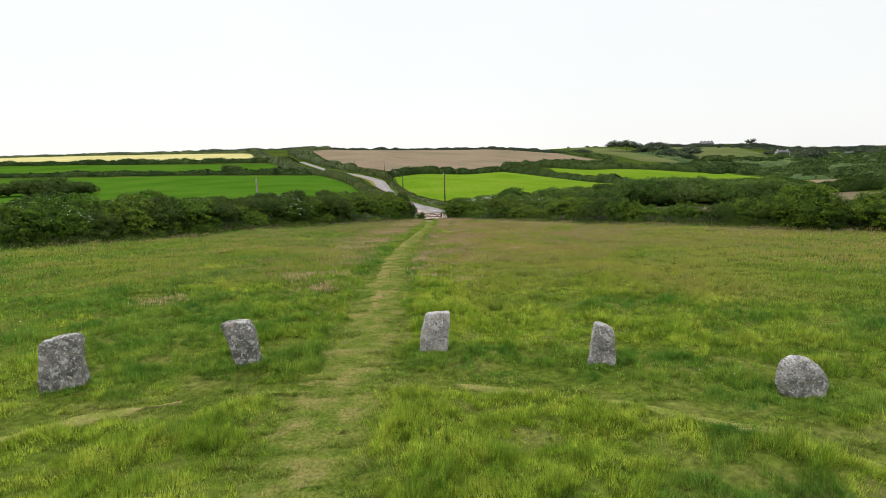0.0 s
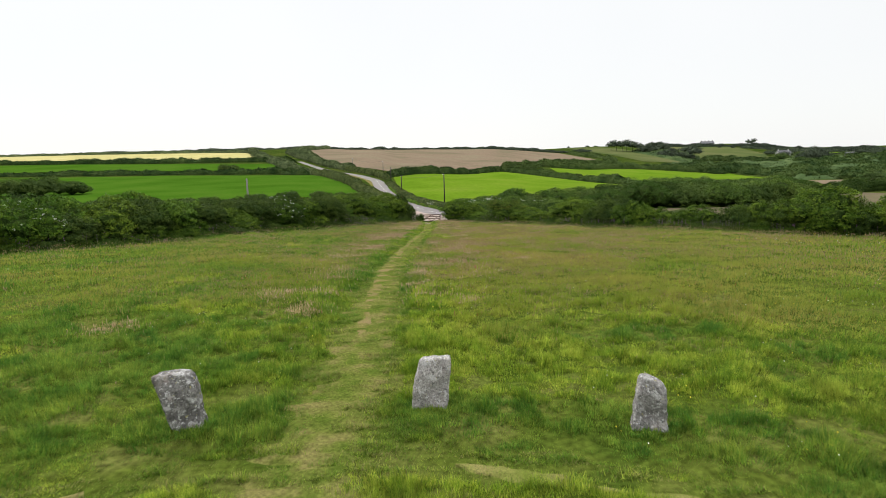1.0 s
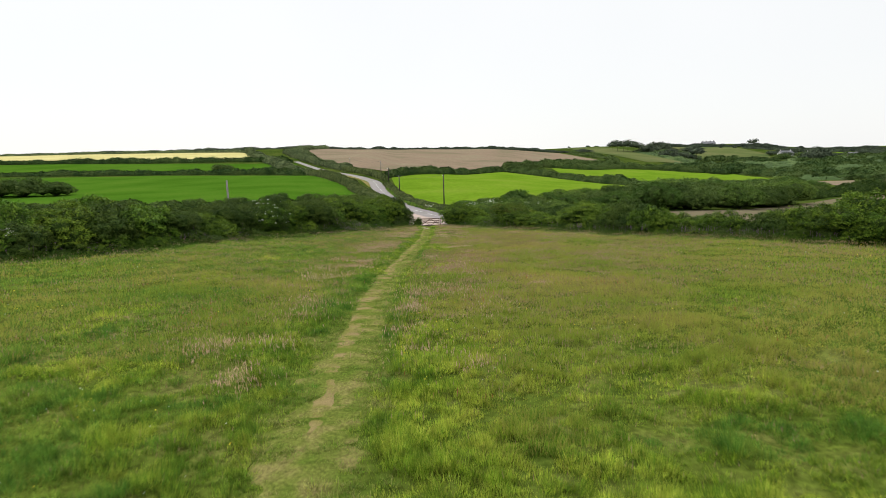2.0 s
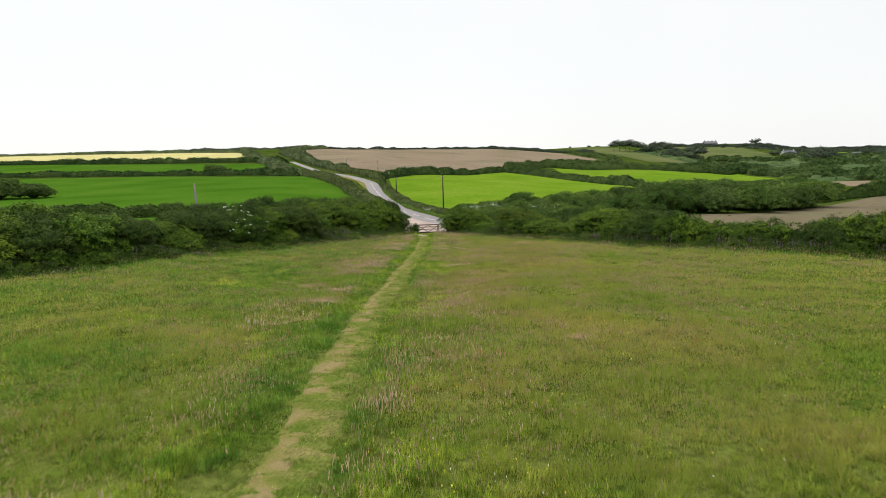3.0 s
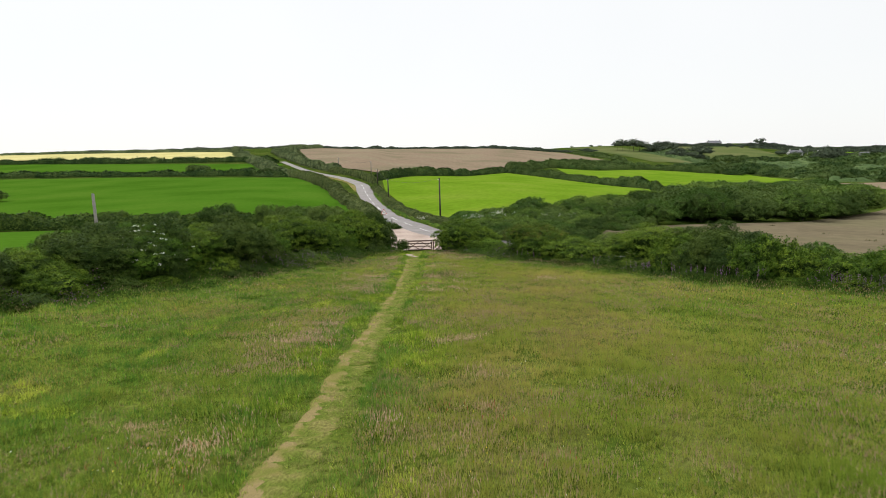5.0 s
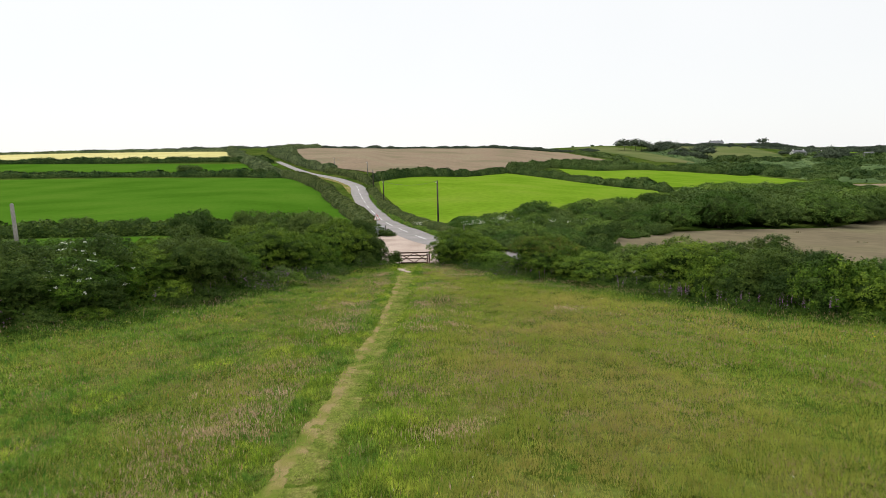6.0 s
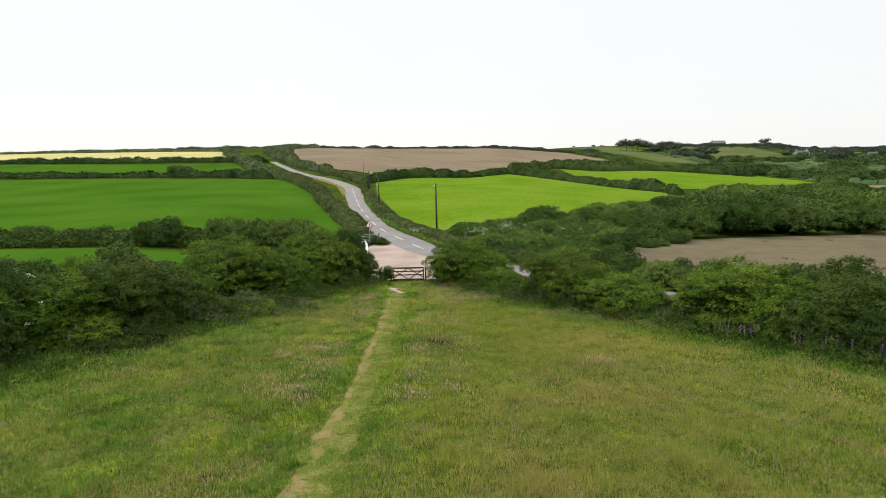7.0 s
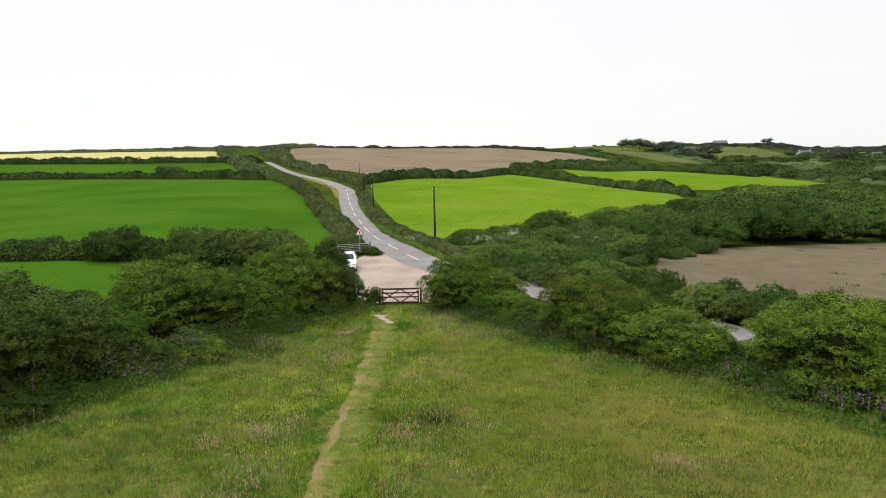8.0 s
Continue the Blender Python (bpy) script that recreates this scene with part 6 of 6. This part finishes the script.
for name, mat, size, count, low, label in (("buttercups", M_BUTTERCUP, 0.035, 9000, 0.66, "scattered yellow buttercups in the meadow"), ("daisies", M_BLOSSOM, 0.03, 4500, 0.6, "small scattered white daisies in the grass")):
    x, y = spread(count)
    keep = (value_noise(x, y, 6.0, 31) * 0.5 + value_noise(x, y, 1.5, 32) * 0.5 > low) & ~on_path(x, y, 0.2)
    x, y = x[keep], y[keep]
    n = len(x)
    w = rng.normal(size=(n, 3)) * 0.6 + np.array([0, -0.3, 0.5])
    w /= np.linalg.norm(w, axis=1)[:, None]
    v, f = leaf_quads(np.stack([x, y, height(x, y) + rng.uniform(0.2, 0.34, n)], -1), w, np.full(n, size) * coarse(x), rng, 1.0)
    tagged(part(name, mesh_from(name, v, f, mat)), label, "wild flowers", kind="stuff")
# short grass of the paths
n = 330000
y = 5 + 86 * rng.uniform(0, 1, n) ** 1.35
x = np.interp(y, PATH_Y, PATH_X) + rng.uniform(-1.5, 1.5, n)
a = rng.uniform(-1.6, 1.6, 90000)
r = RING_R + 0.25 + rng.normal(size=90000) * 0.45
x, y = np.concatenate([x, RING[0] + r * np.sin(a)]), np.concatenate([y, RING[1] + r * np.cos(a)])
keep = (on_path(x, y, 0.35) | on_ring(x, y, 0.3)) & (value_noise(x * 0.7, y * 2.6, 0.45, 33) + 0.5 * rng.uniform(0, 1, len(x)) > 0.56)
bare = (np.abs(x - np.interp(y, [4, 9, 12, 16, 20, 25, 30, 36, 44, 52, 60, 70, 80, 90], [-2.05, -2.2, -2.3, -2.2, -2.5, -2.85, -3.05, -3.05, -2.95, -2.8, -2.45, -2.35, -2.65, -3.3])) < 0.2)
bare |= np.abs(np.hypot(x - RING[0], y - RING[1]) - RING_R) < 0.13
keep &= ~bare | (rng.uniform(0, 1, len(x)) < np.where((y < 24) & (np.hypot(x - RING[0], y - RING[1]) < RING_R - 0.3), 0.5, 0.22))
x, y = x[keep], y[keep]
streak = value_noise(x * 0.7, y * 2.6, 0.45, 33) * 0.75 + value_noise(x, y, 0.12, 43) * 0.25
green = (streak > np.where(y < 13, 0.5, 0.52)) & (rng.uniform(0, 1, len(x)) < np.where(y < 13, 0.6, 0.25))
for mask, mat, label in ((green, M_GRASS, "short green grass growing in the path"), (~green, M_DRYBLADE, "short trodden yellowish grass of the path")):
    n = int(mask.sum())
    tuft_blades("mown_grass", mat, x[mask], y[mask], rng.uniform(0.03, 0.06, n) * (0.2 + 3.4 * streak[mask] ** 2.2), rng.uniform(0.011, 0.02, n), rng.uniform(0, 6.28, n), label, 1.1)


# weeds and flowers along the hedge feet
def hedge_foot(line, length, seed):
    g = np.random.default_rng(seed)
    n = 52000 if line is hedge_l else 34000
    d = length * (g.uniform(0, 1, n) if line is hedge_r else g.uniform(0, 1, n) ** 0.6)
    s = np.concatenate([[0], np.cumsum(np.hypot(*np.diff(line, axis=0).T))])
    px, py = np.interp(d, s, line[:, 0]), np.interp(d, s, line[:, 1])
    qx, qy = np.interp(d + 0.5, s, line[:, 0]) - px, np.interp(d + 0.5, s, line[:, 1]) - py
    m = np.hypot(qx, qy) + 1e-9
    off = 1.0 - ((2.0 if line is hedge_l else 1.6) + (2.8 if line is hedge_l else 1.4) * value_noise(d, d * 0, 3.0, seed + 5)) * g.uniform(0, 1, n)
    px, py = px - qy / m * off, py + qx / m * off
    tall = np.clip(0.5 + (off + 0.9) * 0.35, 0.22, 1.1) * (0.5 + value_noise(px, py, 1.1, seed))
    z = height(px, py) + g.uniform(0.0, 1.0, n) * tall
    w = g.normal(size=(n, 3)) * 0.8 + np.array([0, 0, 0.6])
    w /= np.linalg.norm(w, axis=1)[:, None]
    v, f = leaf_quads(np.stack([px, py, z], -1), w, g.uniform(0.07, 0.16, n), g, 0.4)
    tagged(part("hedge_foot_weeds", mesh_from("hedge_foot_weeds", v, f, M_WEEDS)), "green nettles and weeds along the foot of the hedge", "weeds", kind="stuff")
    keep = (value_noise(px, py, 2.6, seed + 2) * 0.6 + value_noise(px, py, 0.8, seed + 3) * 0.4 > 0.62) & (g.uniform(0, 1, n) < 0.13)
    px, py = px[keep], py[keep]
    k = len(px)
    z = height(px, py) + tall[keep] * g.uniform(0.7, 1.25, k)
    w = g.normal(size=(k, 3)) + np.array([0, 0, 1.0])
    w /= np.linalg.norm(w, axis=1)[:, None]
    v, f = leaf_quads(np.stack([px, py, z], -1), w, g.uniform(0.06, 0.12, k), g, 0.45)
    tagged(part("hedge_foot_flowers", mesh_from("hedge_foot_flowers", v, f, M_CAMPION)), "purple and pink flowers along the foot of the hedge", "wild flowers", kind="stuff")


def foxgloves(line, spots, seed):
    """Purple flower spikes in loose groups along the foot of a hedge."""
    g = np.random.default_rng(seed)
    px, py, pz = [], [], []
    for d, count, width in spots:
        p, n = along(line, d)
        t = np.array([n[1], -n[0]])
        a, b = g.normal(size=count) * width, g.uniform(-0.7, 0.6, count)
        px.append(np.repeat(p[0] + t[0] * a + n[0] * b, 14))
        py.append(np.repeat(p[1] + t[1] * a + n[1] * b, 14))
        pz.append((g.uniform(0.75, 1.15, count)[:, None] - np.linspace(0, 0.45, 14)[None, :]).ravel())
    px, py, pz = np.concatenate(px), np.concatenate(py), np.concatenate(pz)
    k = len(px)
    w = g.normal(size=(k, 3)) + np.array([0, 0, -0.2])
    w /= np.linalg.norm(w, axis=1)[:, None]
    v, f = leaf_quads(np.stack([px, py, height(px, py) + pz], -1), w, g.uniform(0.035, 0.065, k), g, 0.7)
    tagged(part("foxgloves", mesh_from("foxgloves", v, f, M_FOXGLOVE)), "purple foxglove spikes along the foot of the hedge", "wild flowers", kind="stuff")


foxgloves(hedge_r, ((13.5, 14, 1.0), (20, 8, 0.8), (25, 26, 1.6), (30, 22, 1.4), (36.5, 30, 1.2), (41, 30, 1.2), (48, 34, 1.5), (54, 40, 1.6), (60, 30, 1.8), (68, 40, 2.0)), 75)
foxgloves(hedge_l, ((30, 16, 2.0), (45, 14, 1.5), (58, 14, 1.2), (66, 12, 1.0)), 76)
hedge_foot(hedge_l, left_len, 71)
hedge_foot(hedge_r, right_len, 72)
# cow parsley in the verge of the lane
g = np.random.default_rng(73)
n = 480
spot = g.integers(0, 4, n)
x = np.array([5.2, 8.5, 14.5, -2.6])[spot] + g.normal(size=n) * np.array([1.1, 0.7, 1.2, 0.5])[spot]
y = np.array([114.0, 116.0, 113.0, 122.5])[spot] + g.normal(size=n) * 0.9
keep = value_noise(x, y, 0.9, 74) > 0.5
x, y, spot = x[keep], y[keep], spot[keep]
n = len(x)
w = g.normal(size=(n * 6, 3)) * 0.5 + np.array([0, -0.3, 1.0])
w /= np.linalg.norm(w, axis=1)[:, None]
p = np.repeat(np.stack([x, y, height(x, y) + np.array([1.7, 1.9, 2.1, 0.8])[spot] * g.uniform(0.85, 1.15, n)], -1), 6, 0) + g.normal(size=(n * 6, 3)) * 0.09
v, f = leaf_quads(p, w, np.full(n * 6, 0.07), g, 0.9)
tagged(part("cow_parsley", mesh_from("cow_parsley", v, f, M_BLOSSOM)), "white cow parsley flowers in the lane verge", "wild flowers", kind="stuff")
# a dark clump of dock beside the path
cx, cy = 0.55, 71.0
a = g.uniform(0, 6.28, 260)
r = np.sqrt(g.uniform(0, 1, 260)) * 0.55
tuft_blades("dock_clump", M_LEAF_LIGHT, cx + np.cos(a) * r, cy + np.sin(a) * r, g.uniform(0.25, 0.6, 260), np.full(260, 0.07), a, "dark leafy clump of dock in the meadow", 0.5)
for cx, cy in ((-6.05, 8.85), (6.05, 8.55)):
    a = g.uniform(0, 6.28, 60)
    r = np.sqrt(g.uniform(0, 1, 60)) * 0.16
    tuft_blades("dock_plant", M_SORREL_DARK, cx + np.cos(a) * r, cy + np.sin(a) * r, g.uniform(0.12, 0.3, 60), np.full(60, 0.012), a, "brownish dock plant with seed spikes", 0.25)
# tufts of weed in the ploughed field
n = 700
k = g.integers(0, 26, n)
wx, wy = g.uniform(26, 75, 26), g.uniform(97, 126, 26)
px, py = wx[k] + g.normal(size=n) * 0.28, wy[k] + g.normal(size=n) * 0.28
tuft_blades("field_weeds", M_SORREL_DARK, px, py, g.uniform(0.15, 0.4, n), np.full(n, 0.1), g.uniform(0, 6.28, n), "scattered tufts of weed in the ploughed soil", 0.6)
# pale pinkish clumps of dry grass
CLUMPS = ((-4.4, 69.3, 1.1), (2.0, 82.0, 1.6), (-4.4, 64.0, 1.0), (-0.3, 63.8, 0.9), (1.0, 64.5, 0.6), (-4.8, 39.4, 1.2), (3.8, 33.0, 0.5), (6.5, 67.0, 0.7), (-3.6, 78.0, 1.0), (-6.0, 24.0, 1.3), (1.4, 45.0, 0.7), (0.6, 52.0, 0.9), (-9.5, 19.5, 0.9))
px, py = [], []
for cx, cy, size in CLUMPS:
    n = int(260 * size)
    px.append(cx + g.normal(size=n) * 0.5 * size)
    py.append(cy + g.normal(size=n) * 0.45 * size)
px, py = np.concatenate(px), np.concatenate(py)
for k in range(90):
    cy = 20 + 68 * g.uniform(0, 1)
    side = 1 if g.uniform(0, 1) < 0.62 else -1
    cx = float(np.interp(cy, PATH_Y, PATH_X)) + side * (1.5 + 2.6 * g.uniform(0, 1) ** 1.6)
    n = int(g.integers(40, 190))
    size = g.uniform(0.25, 0.7)
    px, py = np.concatenate([px, cx + g.normal(size=n) * size]), np.concatenate([py, cy + g.normal(size=n) * size * 1.3])
blades("dry_grass_clump", M_SEED_PINK, px, py, g.uniform(0.08, 0.18, len(px)), np.full(len(px), 0.016), g, 0.5, 0.24, "pale pinkish clumps of dry flowering grass")
